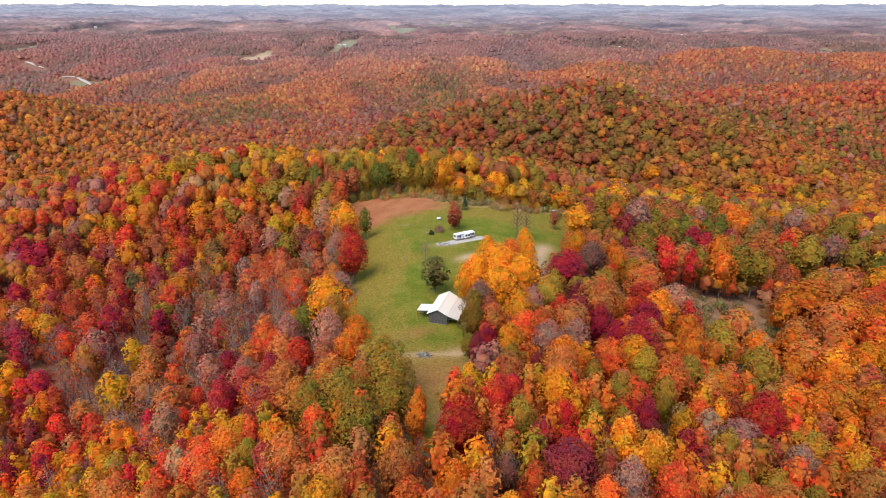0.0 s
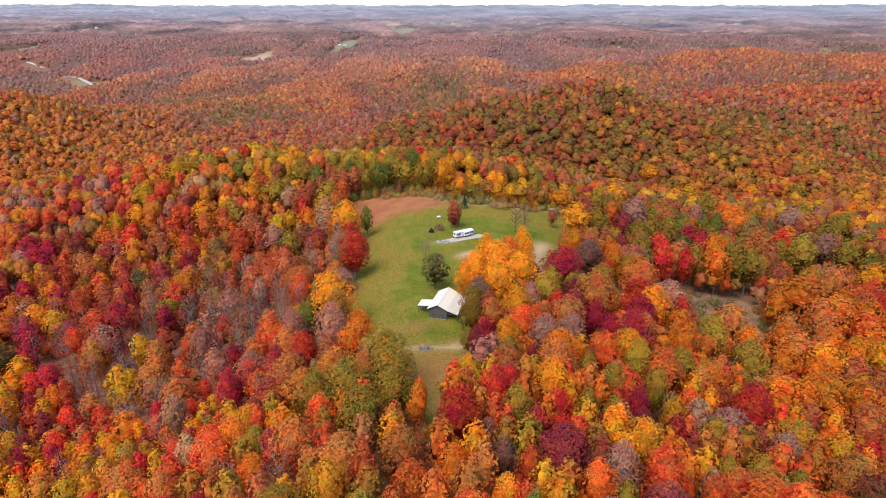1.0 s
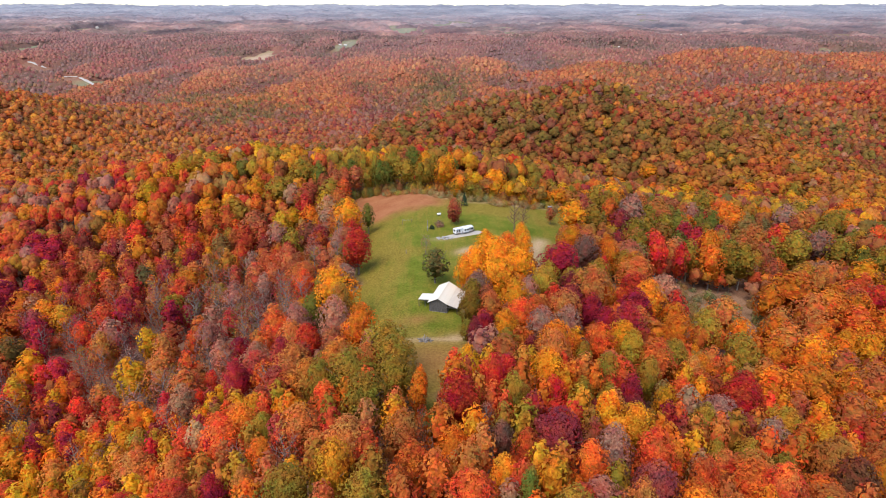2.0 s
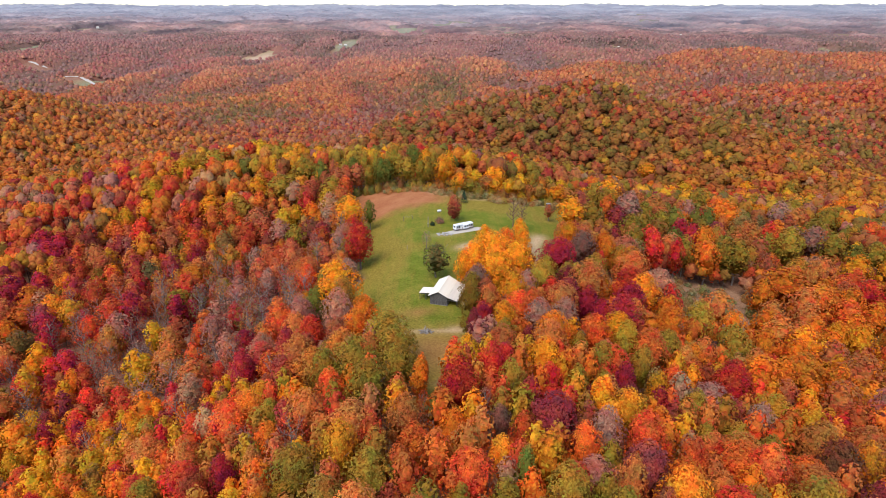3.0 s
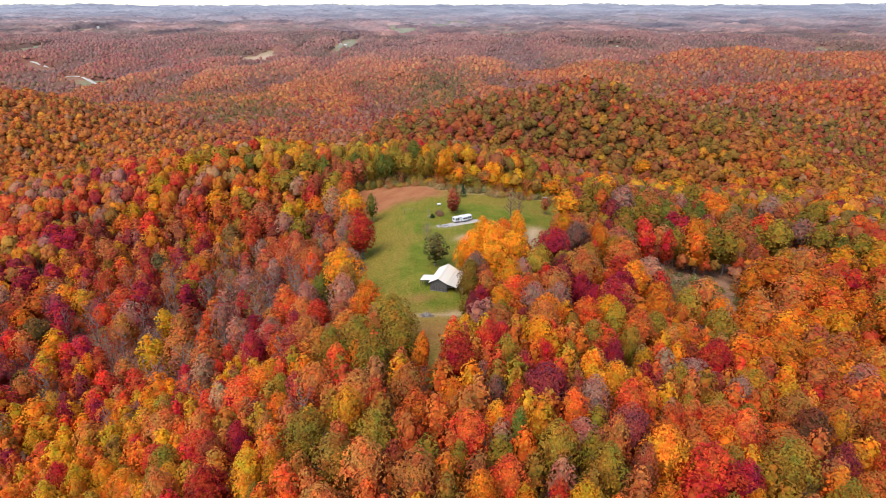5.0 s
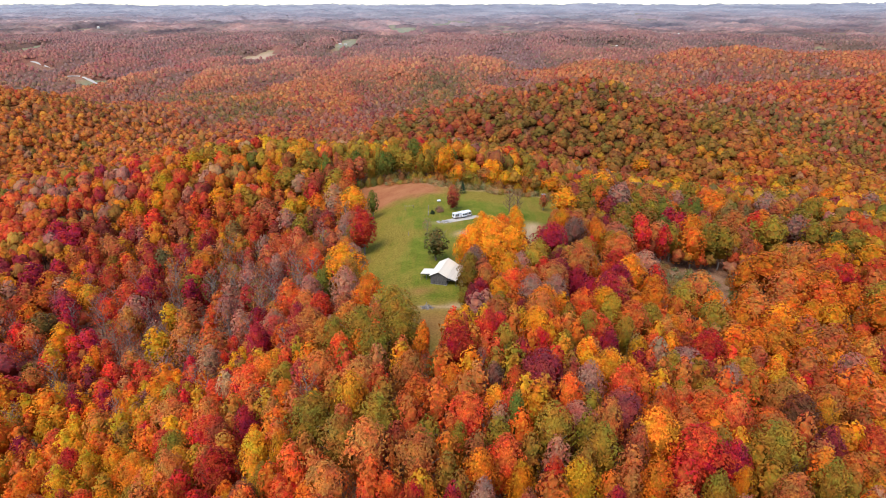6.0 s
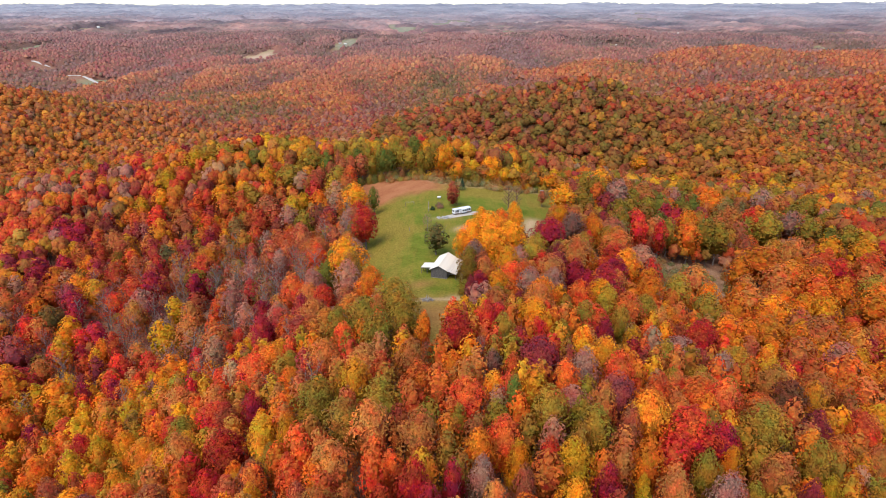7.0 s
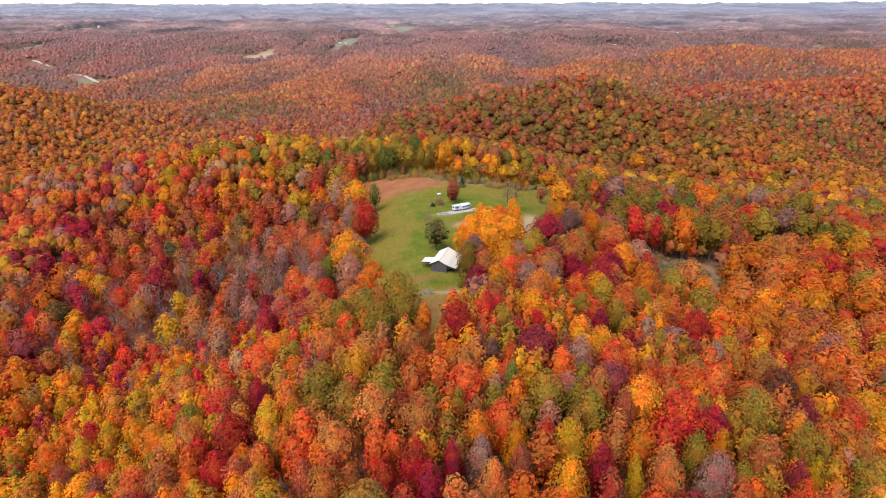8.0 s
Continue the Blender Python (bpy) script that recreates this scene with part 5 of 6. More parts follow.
# ---- camper ----
def camper():
    Ln, Wd, Z0, Z1 = 8.6, 2.3, 0.45, 2.55
    ob = thing("travel_trailer", 5.2, 223.2, 30)
    bm = boxed(0, Ln, 0, Wd, Z0, Z1, bevel=0.16)
    part("body", bm, WHITE, ob, smooth=False)
    part("slide_out", boxed(3.7, 6.2, -0.45, 0.1, 0.7, 2.3, bevel=0.05), WHITE, ob)
    for x0, x1, y, z0, z1 in ((0.5, 1.1, -0.012, 1.45, 2.1), (1.35, 2.15, -0.012, 1.35, 2.15), (3.95, 4.75, -0.462, 1.35, 2.1), (5.05, 5.95, -0.462, 1.35, 2.1), (6.5, 7.1, -0.012, 1.4, 2.1), (7.35, 8.3, -0.012, 1.3, 2.1)):
        w = part("window", boxed(x0, x1, y, y + 0.05, z0, z1, bevel=0.02), DARK, ob)
        part("pane", boxed(x0 + 0.06, x1 - 0.06, y - 0.008, y + 0.02, z0 + 0.06, z1 - 0.06), GLASS, w)
    part("skirt", boxed(0.05, 3.68, -0.01, 0.02, 0.47, 0.85), STRIPE, ob, "tan lower panel")
    part("skirt", boxed(6.22, Ln - 0.05, -0.01, 0.02, 0.47, 0.85), STRIPE, ob, "tan lower panel")
    w = part("window", boxed(-0.012, 0.04, 0.5, 1.8, 1.4, 2.2, bevel=0.02), DARK, ob)
    part("pane", boxed(-0.02, 0.02, 0.56, 1.74, 1.46, 2.14), GLASS, w)
    d = part("door", boxed(2.35, 3.05, -0.02, 0.03, 0.6, 2.35, bevel=0.015), WHITE, ob)
    part("handle", boxed(2.95, 3.0, -0.05, -0.01, 1.6, 1.72), DARK, d)
    part("stripe", boxed(0.1, 3.58, -0.008, 0.02, 1.15, 1.32), STRIPE, ob, "tan painted stripe")
    part("stripe", boxed(6.42, 8.5, -0.008, 0.02, 1.15, 1.32), STRIPE, ob, "tan painted stripe")
    part("awning", boxed(0.4, 3.5, -0.16, 0.0, 2.4, 2.54, bevel=0.05), STEEL, ob)
    part("air_conditioner", boxed(4.2, 5.1, 0.9, 1.7, Z1 - 0.02, Z1 + 0.32, bevel=0.08), WHITE, ob)
    part("roof_vent", boxed(2.0, 2.45, 1.0, 1.45, Z1 - 0.02, Z1 + 0.14, bevel=0.04), WHITE, ob)
    part("step", boxed(2.4, 3.0, -0.5, -0.05, 0.25, 0.33), STEEL, ob)
    for x in (4.3, 5.2):
        for y in (0.02, Wd - 0.24):
            bm = bmesh.new()
            bmesh.ops.create_cone(bm, cap_ends=True, segments=16, radius1=0.36, radius2=0.36, depth=0.22, matrix=pose(x, y + 0.11, 0.38, 90))
            wheel = part("wheel", bm, RUBBER, ob)
            bm = bmesh.new()
            bmesh.ops.create_cone(bm, cap_ends=True, segments=12, radius1=0.18, radius2=0.2, depth=0.25, matrix=pose(x, y + 0.11, 0.38, 90))
            part("rim", bm, STEEL, wheel)
    part("frame", boxed(-0.1, Ln + 0.2, 0.3, Wd - 0.3, 0.4, 0.6), DARK, ob)
    part("hitch", boxed(Ln, Ln + 1.3, Wd / 2 - 0.08, Wd / 2 + 0.08, 0.42, 0.56), DARK, ob)
    part("jack", boxed(Ln + 1.0, Ln + 1.1, Wd / 2 - 0.05, Wd / 2 + 0.05, 0.02, 0.9), STEEL, ob)
    return tagged(ob, "white travel trailer with slide-out parked on gravel pad", "camper")


camper()


def flat_patch(name, cx, cy, turn, rx, ry, mat, label, category, lift=0.06, seed=1):
    """An uneven low slab that follows the ground."""
    bm = bmesh.new()
    c, s = math.cos(radians(turn)), math.sin(radians(turn))
    rows = []
    for f, up in ((0.0, lift), (0.6, lift), (0.95, lift), (1.0, -0.25)):
        ring = []
        for k in range(40):
            a = 2 * math.pi * k / 40
            e = f * (1 + 0.16 * (float(soft_noise(3 * math.cos(a) + 9, 3 * math.sin(a) + 9, 1.0, seed)) - 0.5))
            ca, sa2 = math.cos(a), math.sin(a)
            u, v = rx * e * math.copysign(abs(ca) ** 0.6, ca), ry * e * math.copysign(abs(sa2) ** 0.6, sa2)
            x, y = cx + u * c - v * s, cy + u * s + v * c
            ring.append(bm.verts.new((x, y, float(ground(x, y)) + up)))
        rows.append(ring)
    for r0, r1 in zip(rows, rows[1:]):
        for k in range(40):
            bm.faces.new((r0[k], r1[k], r1[(k + 1) % 40], r0[(k + 1) % 40]))
    bmesh.ops.remove_doubles(bm, verts=bm.verts, dist=0.001)
    bmesh.ops.recalc_face_normals(bm, faces=bm.faces)
    return tagged(part(name, bm, mat), label, category, kind="structure")


flat_patch("gravel_pad", 8.6, 224.4, 28, 9.4, 2.3, GRAVEL, "grey gravel pad under the parked trailer", "gravel")


def lump(rnd, size, squash=0.6):
    bm = bmesh.new()
    bmesh.ops.create_icosphere(bm, subdivisions=1, radius=size)
    for v in bm.verts:
        v.co *= rnd.uniform(0.72, 1.2)
        v.co.z *= squash
    return bm


def stone_heap(x, y, spread, n, seed, label):
    rnd = random.Random(seed)
    ob = thing("stone_heap", x, y)
    kinds = []
    for k in range(6):
        bm = lump(rnd, rnd.uniform(0.3, 0.55))
        me = bpy.data.meshes.new("stone")
        bm.to_mesh(me)
        bm.free()
        me.materials.append(STONE)
        kinds.append(me)
    for k in range(n):
        a, d = rnd.uniform(0, 6.28), spread * math.sqrt(rnd.random())
        s = new("stone", kinds[k % 6])
        s.parent = ob
        s.matrix_basis = pose(math.cos(a) * d * 1.5, math.sin(a) * d * 0.7, 0.12 + 0.5 * max(0, 1 - d / spread) * rnd.random(), rnd.uniform(-20, 20), rnd.uniform(-20, 20), rnd.uniform(0, 360))
    return tagged(ob, label, "stones")


stone_heap(0.6, 220.0, 2.4, 34, 3, "low heap of pale stones on the grass")


def brush_pile(x, y):
    rnd = random.Random(5)
    ob = thing("wood_pile", x, y)
    for k in range(38):
        ln, r = rnd.uniform(1.0, 2.4), rnd.uniform(0.06, 0.16)
        bm = bmesh.new()
        bmesh.ops.create_cone(bm, cap_ends=True, segments=7, radius1=r, radius2=r * 0.75, depth=ln)
        lg = part("log", bm, GREY_WOOD, ob)
        a, d = rnd.uniform(0, 6.28), 1.7 * math.sqrt(rnd.random())
        lg.matrix_basis = pose(math.cos(a) * d, math.sin(a) * d * 0.6, 0.15 + 1.0 * max(0, 1 - d / 1.7) * rnd.random(), 90 + rnd.uniform(-40, 40), 0, rnd.uniform(0, 360))
    return tagged(ob, "pile of grey logs and branches on bare soil", "wood pile")


brush_pile(-4.8, 137.0)


# ---- single plants in the clearing ----
def field_tree(name, form, x, y, h, r, colour, label, seed):
    ob = tree(form, x, y, h, r, colour, seed=seed)
    ob.name = name
    ob["label"], ob["group"] = label, "clearing trees"
    return ob


STOUT, SPARSE = trunk_mesh("tall", 96, True, stout=1.9), crown_mesh(LEAF, "tall", 91, 130, 0.28, 0.5)
lone = field_tree("lawn_tree", "tall", -2.6, 177.5, 14.4, 4.9, GREEN, "dark green round tree standing alone in the clearing", 1)
lone.children[0].data, lone.children[1].data, lone.children[1].color = TRUNKS["broad", 1], CROWNS["tall far", 1], (0.125, 0.10, 0.03, 1)
lone.children[1].location.z = -1.6
t2 = field_tree("red_tree", "tall", 4.9, 236.8, 12.2, 3.4, RUST, "dark red bushy tree standing on the mown grass", 2)
t2.children[1].data, t2.children[1].color = CROWNS["tall far", 2], (0.24, 0.042, 0.024, 1)
t2.children[1].location.z = -3.0
t2 = field_tree("red_tree", "tall", 48.4, 250.8, 8.5, 2.5, RUST, "dark red small tree at the edge of the grass", 0)
t2.children[1].color = (0.22, 0.05, 0.03, 1)
t2.children[1].location.z = -2.5
for x, y, h in ((29.5, 229.0, 15.0), (33.5, 232.0, 13.0)):
    bare_one = field_tree("bare_tree", "thin", x, y, h, 3.9, MAUVE, "grey-brown almost leafless tree beside the gravel drive", 1)
    bare_one.children[0].data, bare_one.children[1].data, bare_one.children[1].color = STOUT, SPARSE, (0.33, 0.16, 0.06, 1)


def shrub(x, y, r, h, colour, label, seed):
    """A low bush: a few stems under a dome of leaf clumps."""
    rng_ = np.random.default_rng(seed)
    ob = thing("shrub", x, y)
    n = 260
    v = ball_points(rng_, n)
    v[:, 2] = np.abs(v[:, 2])
    lob = 1 + 0.25 * np.sin(v[:, 0] * 5 + seed) * np.cos(v[:, 1] * 6)
    c = v * (lob * rng_.uniform(0.8, 1.05, n))[:, None] * np.array([r, r, h]) + np.array([0, 0, 0.1 * h])
    nrm = v * 0.8 + ball_points(rng_, n) * 0.7
    nrm /= np.linalg.norm(nrm, axis=1, keepdims=True)
    tri = leaf_tris(c, nrm, rng_.uniform(0.22, 0.45, n), rng_)
    core = ICO1 * np.array([r * 0.75, r * 0.75, h * 0.75]) + np.array([0, 0, 0.15 * h])
    me = raw_mesh("leaves", np.r_[core, tri], np.r_[ICOF1, 12 + np.arange(len(tri)).reshape(-1, 3)], LEAF)
    leaves = new("leaves", me)
    leaves.parent, leaves.color = ob, (*colour, 1)
    bm = bmesh.new()
    for k in range(4):
        a = k * 1.6 + seed
        tube(bm, (0, 0, -0.2), (math.cos(a) * r * 0.5, math.sin(a) * r * 0.5, h * 0.6), 0.07, 0.03, 5)
    part("stem", bm, BARK, ob)
    return tagged(ob, label, "shrub", "field shrubs")


rs = random.Random(12)
for k in range(34):
    x = -30 + 92 * (k + rs.uniform(-0.4, 0.4)) / 34
    y = float(np.interp(x, [-48, -23, -6, 12, 30, 60], [291, 287, 277, 269, 268, 274])) + rs.uniform(-1.5, 4.5)
    tone = rs.choice([(0.29, 0.20, 0.075), (0.25, 0.18, 0.07), (0.36, 0.25, 0.11), (0.36, 0.18, 0.06), (0.38, 0.25, 0.05)])
    shrub(x, y, rs.uniform(1.3, 3.2), rs.uniform(1.5, 3.6), tone, "grey-green brush along the far edge of the clearing", k)
for k in range(34):
    x = -64 + 128 * (k + rs.uniform(-0.4, 0.4)) / 34
    y = float(np.interp(x, [-70, -48, -23, -6, 12, 30, 60], [288, 293, 290, 280, 272, 271, 277])) + rs.uniform(2, 4)
    tone = rs.choice([(0.33, 0.21, 0.025), (0.46, 0.20, 0.015), (0.26, 0.17, 0.03), (0.34, 0.12, 0.03)] if x > -16 else [(0.16, 0.13, 0.03), (0.24, 0.15, 0.03), (0.25, 0.11, 0.04)])
    shrub(x, y, rs.uniform(2.6, 3.8), rs.uniform(4.0, 6.5), tone, "leafy autumn bush under the trees behind the clearing", 130 + k)
shrub(-1.5, 234.0, 2.0, 2.4, (0.24, 0.15, 0.09), "brown bush beside the red tree", 50)
field_tree("bare_tree", "thin", -6.4, 203.5, 8.0, 2.3, MAUVE, "slim half-bare tree with reddish twigs on the grass", None).children[1].color = (0.30, 0.12, 0.075, 1)
shrub(-4.6, 231.0, 0.9, 1.5, (0.06, 0.07, 0.03), "small dark bush beside the pole", 51)
for k in range(64):
    a, d = rs.uniform(0, 6.28), math.sqrt(rs.random())
    u, v = 28 * d * math.cos(a), 21 * d * math.sin(a)
    c25, s25 = math.cos(radians(25)), math.sin(radians(25))
    tone = rs.choice([(0.22, 0.17, 0.08), (0.17, 0.14, 0.06), (0.30, 0.16, 0.06), (0.26, 0.21, 0.07)])
    shrub(96 + u * c25 - v * s25, 186 + u * s25 + v * c25, rs.uniform(1.0, 2.6), rs.uniform(1.2, 4.2), tone, "dry brush in the hollow among the trees", 60 + k)


def conifer(x, y, h, r):
    ob = thing("conifer", x, y)
    bm = bmesh.new()
    tube(bm, (0, 0, -0.3), (0, 0, h * 0.95), 0.16, 0.03, 7)
    part("trunk", bm, BARK, ob)
    rng_ = np.random.default_rng(3)
    n = 700
    t = rng_.random(n) ** 0.7
    a = rng_.uniform(0, 6.28, n)
    rad = r * (1 - t) * rng_.uniform(0.55, 1.05, n) * (0.85 + 0.25 * np.sin(t * 50))
    c = np.c_[np.cos(a) * rad, np.sin(a) * rad, 0.3 + t * (h - 0.3)]
    nrm = np.c_[np.cos(a), np.sin(a), np.full(n, 0.9)] + ball_points(rng_, n) * 0.4
    nrm /= np.linalg.norm(nrm, axis=1, keepdims=True)
    crown = new("crown", raw_mesh("crown", leaf_tris(c, nrm, rng_.uniform(0.2, 0.42, n), rng_), np.arange(3 * n).reshape(-1, 3), LEAF))
    crown.parent, crown.color = ob, (0.035, 0.055, 0.028, 1)
    return tagged(ob, "small dark green conifer at the field edge", "tree", "clearing trees")


conifer(9.9, 263.0, 6.0, 2.4)


# the treeline behind the clearing
rs = random.Random(31)
for k in range(26):
    x = -66 + 140 * (k + rs.uniform(-0.3, 0.3)) / 26
    y = float(np.interp(x, [-70, -48, -23, -6, 12, 30, 60, 80], [289, 294, 291, 281, 273, 272, 279, 270])) + rs.uniform(3, 6)
    for row in (0, 1):
        c = rs.choice([OLIVE, YELLOW, OLIVE, AMBER, YELLOW, RUSSET, OLIVE, AMBER] if x > -14 else [OLIVE, GREEN, OLIVE, RUST, OLIVE, GREEN])
        low = x > 5
        h = (rs.uniform(7, 11) if low else rs.uniform(14, 19)) + 3 * row
        tree("broad" if rs.random() < 0.5 else "tall", x + row * 3, y + row * 8, h, rs.uniform(3.8, 5.4), c, rs.uniform(0.8, 1.15))


# ---- small things on the grass ----
def clothes_posts(x, y):
    ob = thing("clothesline", x, y, 10)
    for k in (0.0, 4.0):
        bm = bmesh.new()
        tube(bm, (k, 0, -0.3), (k, 0, 2.1), 0.07, 0.06, 8)
        post = part("post", bm, WOOD, ob)
        part("crossbar", boxed(k - 0.05, k + 0.05, -0.7, 0.7, 2.02, 2.12), WOOD, post)
    bm = bmesh.new()
    for s in (-0.6, 0.6):
        tube(bm, (0, s, 2.1), (2, s, 2.0), 0.012, 0.012, 4)
        tube(bm, (2, s, 2.0), (4, s, 2.1), 0.012, 0.012, 4)
    part("line", bm, STEEL, ob)
    return tagged(ob, "grey wooden clothesline posts standing on the grass", "clothesline")


clothes_posts(-17.5, 240.0)


def pole(x, y, h):
    ob = thing("utility_pole", x, y)
    bm = bmesh.new()
    tube(bm, (0, 0, -0.5), (0, 0, h), 0.14, 0.10, 8)
    part("shaft", bm, GREY_WOOD, ob)
    part("meter_box", boxed(-0.2, 0.2, -0.3, -0.12, 1.3, 1.9, bevel=0.02), STEEL, ob)
    return tagged(ob, "short grey service pole standing on the grass", "pole")


pole(-6.4, 229.0, 4.6)


def tank(x, y):
    ob = thing("propane_tank", x, y, 15)
    bm = bmesh.new()
    bmesh.ops.create_uvsphere(bm, u_segments=14, v_segments=10, radius=0.48)
    for v in bm.verts:
        v.co.x += 0.5 if v.co.x > 0.01 else (-0.5 if v.co.x < -0.01 else 0)
        v.co.z += 0.72
    part("shell", bm, WHITE, ob, smooth=True)
    for s in (-0.5, 0.5):
        part("foot", boxed(s - 0.08, s + 0.08, -0.3, 0.3, -0.05, 0.35), STEEL, ob)
    part("valve_cover", boxed(-0.12, 0.12, -0.12, 0.12, 1.16, 1.32, bevel=0.03), STEEL, ob)
    return tagged(ob, "small white propane tank on the grass", "tank")


tank(-1.8, 248.6)


def hunting_blind(x, y):
    ob = thing("hunting_blind", x, y, 12)
    for dx in (-0.7, 0.7):
        for dy in (-0.7, 0.7):
            part("leg", boxed(dx - 0.06, dx + 0.06, dy - 0.06, dy + 0.06, -0.3, 1.8), WOOD, ob)
    part("cabin", boxed(-0.85, 0.85, -0.85, 0.85, 1.8, 3.6, bevel=0.02), WOOD, ob)
    # dark slab on the closed wall paints the shade inside an opening
    part("opening", boxed(-0.6, 0.6, -0.88, -0.83, 2.6, 3.1), DARK, ob)
    part("roof", boxed(-0.95, 0.95, -0.95, 0.95, 3.6, 3.72, bevel=0.02), GREY_WOOD, ob, "pale metal lid")
    return tagged(ob, "raised grey hunting blind with pale roof at field edge", "hunting blind")


hunting_blind(51.0, 267.5)


def field_post(x, y):
    ob = thing("fence_post", x, y)
    bm = bmesh.new()
    tube(bm, (0, 0, -0.3), (0, 0, 1.7), 0.09, 0.08, 7)
    part("shaft", bm, GREY_WOOD, ob)
    return tagged(ob, "weathered wooden fence post standing in the grass", "post", "field posts")


for x, y in ((34.5, 252.0), (36.5, 253.5), (-14.0, 205.0)):
    field_post(x, y)


# ---- far houses and the far road ----
ROAD = plain("pale_road", (0.38, 0.34, 0.29), (0.50, 0.45, 0.39), 0.2, 0.9, 0.1)
bm = bmesh.new()
rows = []
for k in range(61):
    y = 1515 + (1790 - 1515) * k / 60
    x = float(np.interp(y, [v for _, v in LANE], [u for u, _ in LANE]))
    z = float(ground(x, y))
    rows.append([bm.verts.new((x + o, y + o * 0.6, z + dz)) for o, dz in ((-4.5, -0.5), (-3.5, 0.7), (3.5, 0.7), (4.5, -0.5))])
for r0, r1 in zip(rows, rows[1:]):
    for j in range(3):
        bm.faces.new((r0[j], r0[j + 1], r1[j + 1], r1[j]))
bmesh.ops.recalc_face_normals(bm, faces=bm.faces)
tagged(part("road", bm, ROAD), "pale country road through the far valley", "road", kind="structure")


SIDING = plain("weathered_siding", (0.42, 0.40, 0.38), (0.60, 0.58, 0.55), 0.5, 0.8, 0.2)


def far_house(x, y, w, d, h, turn):
    ob = thing("farmhouse", x, y, turn)
    part("wall", boxed(-w / 2, w / 2, -d / 2, d / 2, -1.5, h), SIDING, ob)
    bm = bmesh.new()
    v = [bm.verts.new(c) for c in ((-w / 2 - 0.5, -d / 2 - 0.5, h), (w / 2 + 0.5, -d / 2 - 0.5, h), (w / 2 + 0.5, d / 2 + 0.5, h), (-w / 2 - 0.5, d / 2 + 0.5, h), (-w / 2 - 0.5, 0, h + d * 0.35), (w / 2 + 0.5, 0, h + d * 0.35))]
    for f in ((0, 1, 5, 4), (2, 3, 4, 5), (0, 4, 3), (1, 2, 5), (3, 2, 1, 0)):
        bm.faces.new([v[i] for i in f])
    part("roof", bm, TIN_OLD, ob, "pale metal roof")
    for k in (-0.28, 0.28):
        part("window", boxed(w * k - 0.7, w * k + 0.7, -d / 2 - 0.06, -d / 2 + 0.02, h * 0.35, h * 0.75), GLASS, ob)
    part("door", boxed(-0.6, 0.6, -d / 2 - 0.06, -d / 2 + 0.02, -0.5, 1.9), DARK, ob)
    return tagged(ob, "distant off-white farmhouse with a pale metal roof", "house", "far houses")


for args in ((-836, 1562, 14, 10, 5, 10), (-1436, 2150, 15, 8, 4, 0), (-1400, 2130, 14, 8, 4, 20), (-1309, 2060, 14, 8, 4, 10), (-1732, 2900, 18, 9, 6, 0), (-1625, 2830, 18, 9, 6, 15), (-1505, 2810, 16, 9, 6, 0), (-1328, 2680, 16, 9, 5, 0), (-1276, 2650, 16, 9, 5, 12),
             (-470, 2210, 14, 8, 4, 0), (-359, 2228, 15, 8, 4, 15), (-342, 2236, 15, 8, 4, 0), (-316, 2530, 16, 9, 5, 0), (551, 2570, 16, 9, 5, 10), (996, 2700, 18, 9, 6, 0), (598, 2165, 16, 8, 4, 0), (1330, 2115, 18, 8, 4, 0), (1632, 2410, 18, 9, 5, 0), (-86, 838, 9, 5, 3, 20)):
    far_house(*args[:2], *(v * 0.62 for v in args[2:5]), args[5])


# ---- the rest of the woods ----
def scatter(x0, x1, y0, y1, gap, rng):
    gx, gy = np.meshgrid(np.arange(x0, x1, gap), np.arange(y0, y1, gap))
    gx = gx + (np.arange(gx.shape[0]) % 2)[:, None] * gap / 2
    p = np.c_[gx.ravel(), gy.ravel()]
    return p + rng.uniform(-0.36, 0.36, p.shape) * gap


def clear_of_trees(p, k=0.5, own=3.4):
    ok = np.ones(len(p), bool)
    for x, y, r in TREES:
        ok &= np.hypot(p[:, 0] - x, p[:, 1] - y) > (r + own) * k
    return ok


def meadow(x, y):
    """The brushy opening down the slope."""
    return hill(x, y, 96, 184, 34, 27, 25, 1.0)


HOUSES = [(ob.location.x, ob.location.y) for ob in bpy.data.objects if ob.name.startswith("farmhouse")]


def open_woods(p):
    x, y = p[:, 0], p[:, 1]
    e = in_field(x, y, 4.5) | (meadow(x, y) > 0.45) | (hill(x, y, 42, 204, 10.5, 23, 0, 1.0) > 0.4)
    e |= far_fields(x, y)[0] > 0.45
    for hx, hy in HOUSES:
        e |= (np.abs(x - hx) < (20 if hy < 1700 else 12)) & (y > hy - min(0.11 * hy, 230)) & (y < hy + 10)
    e |= (np.abs(x + 2.4) < 1.0) & (y > 30) & (y < 112)
    road_y = np.interp(-x, [-x0 for x0, _ in LANE], [y0 for _, y0 in LANE])
    e |= (y > road_y - 62) & (y < road_y + 7) & (((x > -1010) & (x < -800)) | ((x > -1165) & (x < -1080)))
    return ~e


rng = np.random.default_rng(5)
near = np.r_[scatter(-190, 190, 14, 140, 7.1, rng), scatter(-190, 190, 140, 285, 9.0, rng), scatter(-193, 193, 285, 335, 7.3, rng)]
near = near[open_woods(near)]
near = near[np.abs(near[:, 0]) < 24 + 0.78 * (near[:, 1] + 36)]
under = near[~clear_of_trees(near, 0.78)]
under = under[clear_of_trees(under, 0.4, 2.0) & (under[:, 1] > 124)]
near = near[clear_of_trees(near, 0.78)]
fill = np.r_[scatter(-190, -36, 215, 345, 6.3, rng), scatter(44, 190, 205, 345, 6.3, rng)]
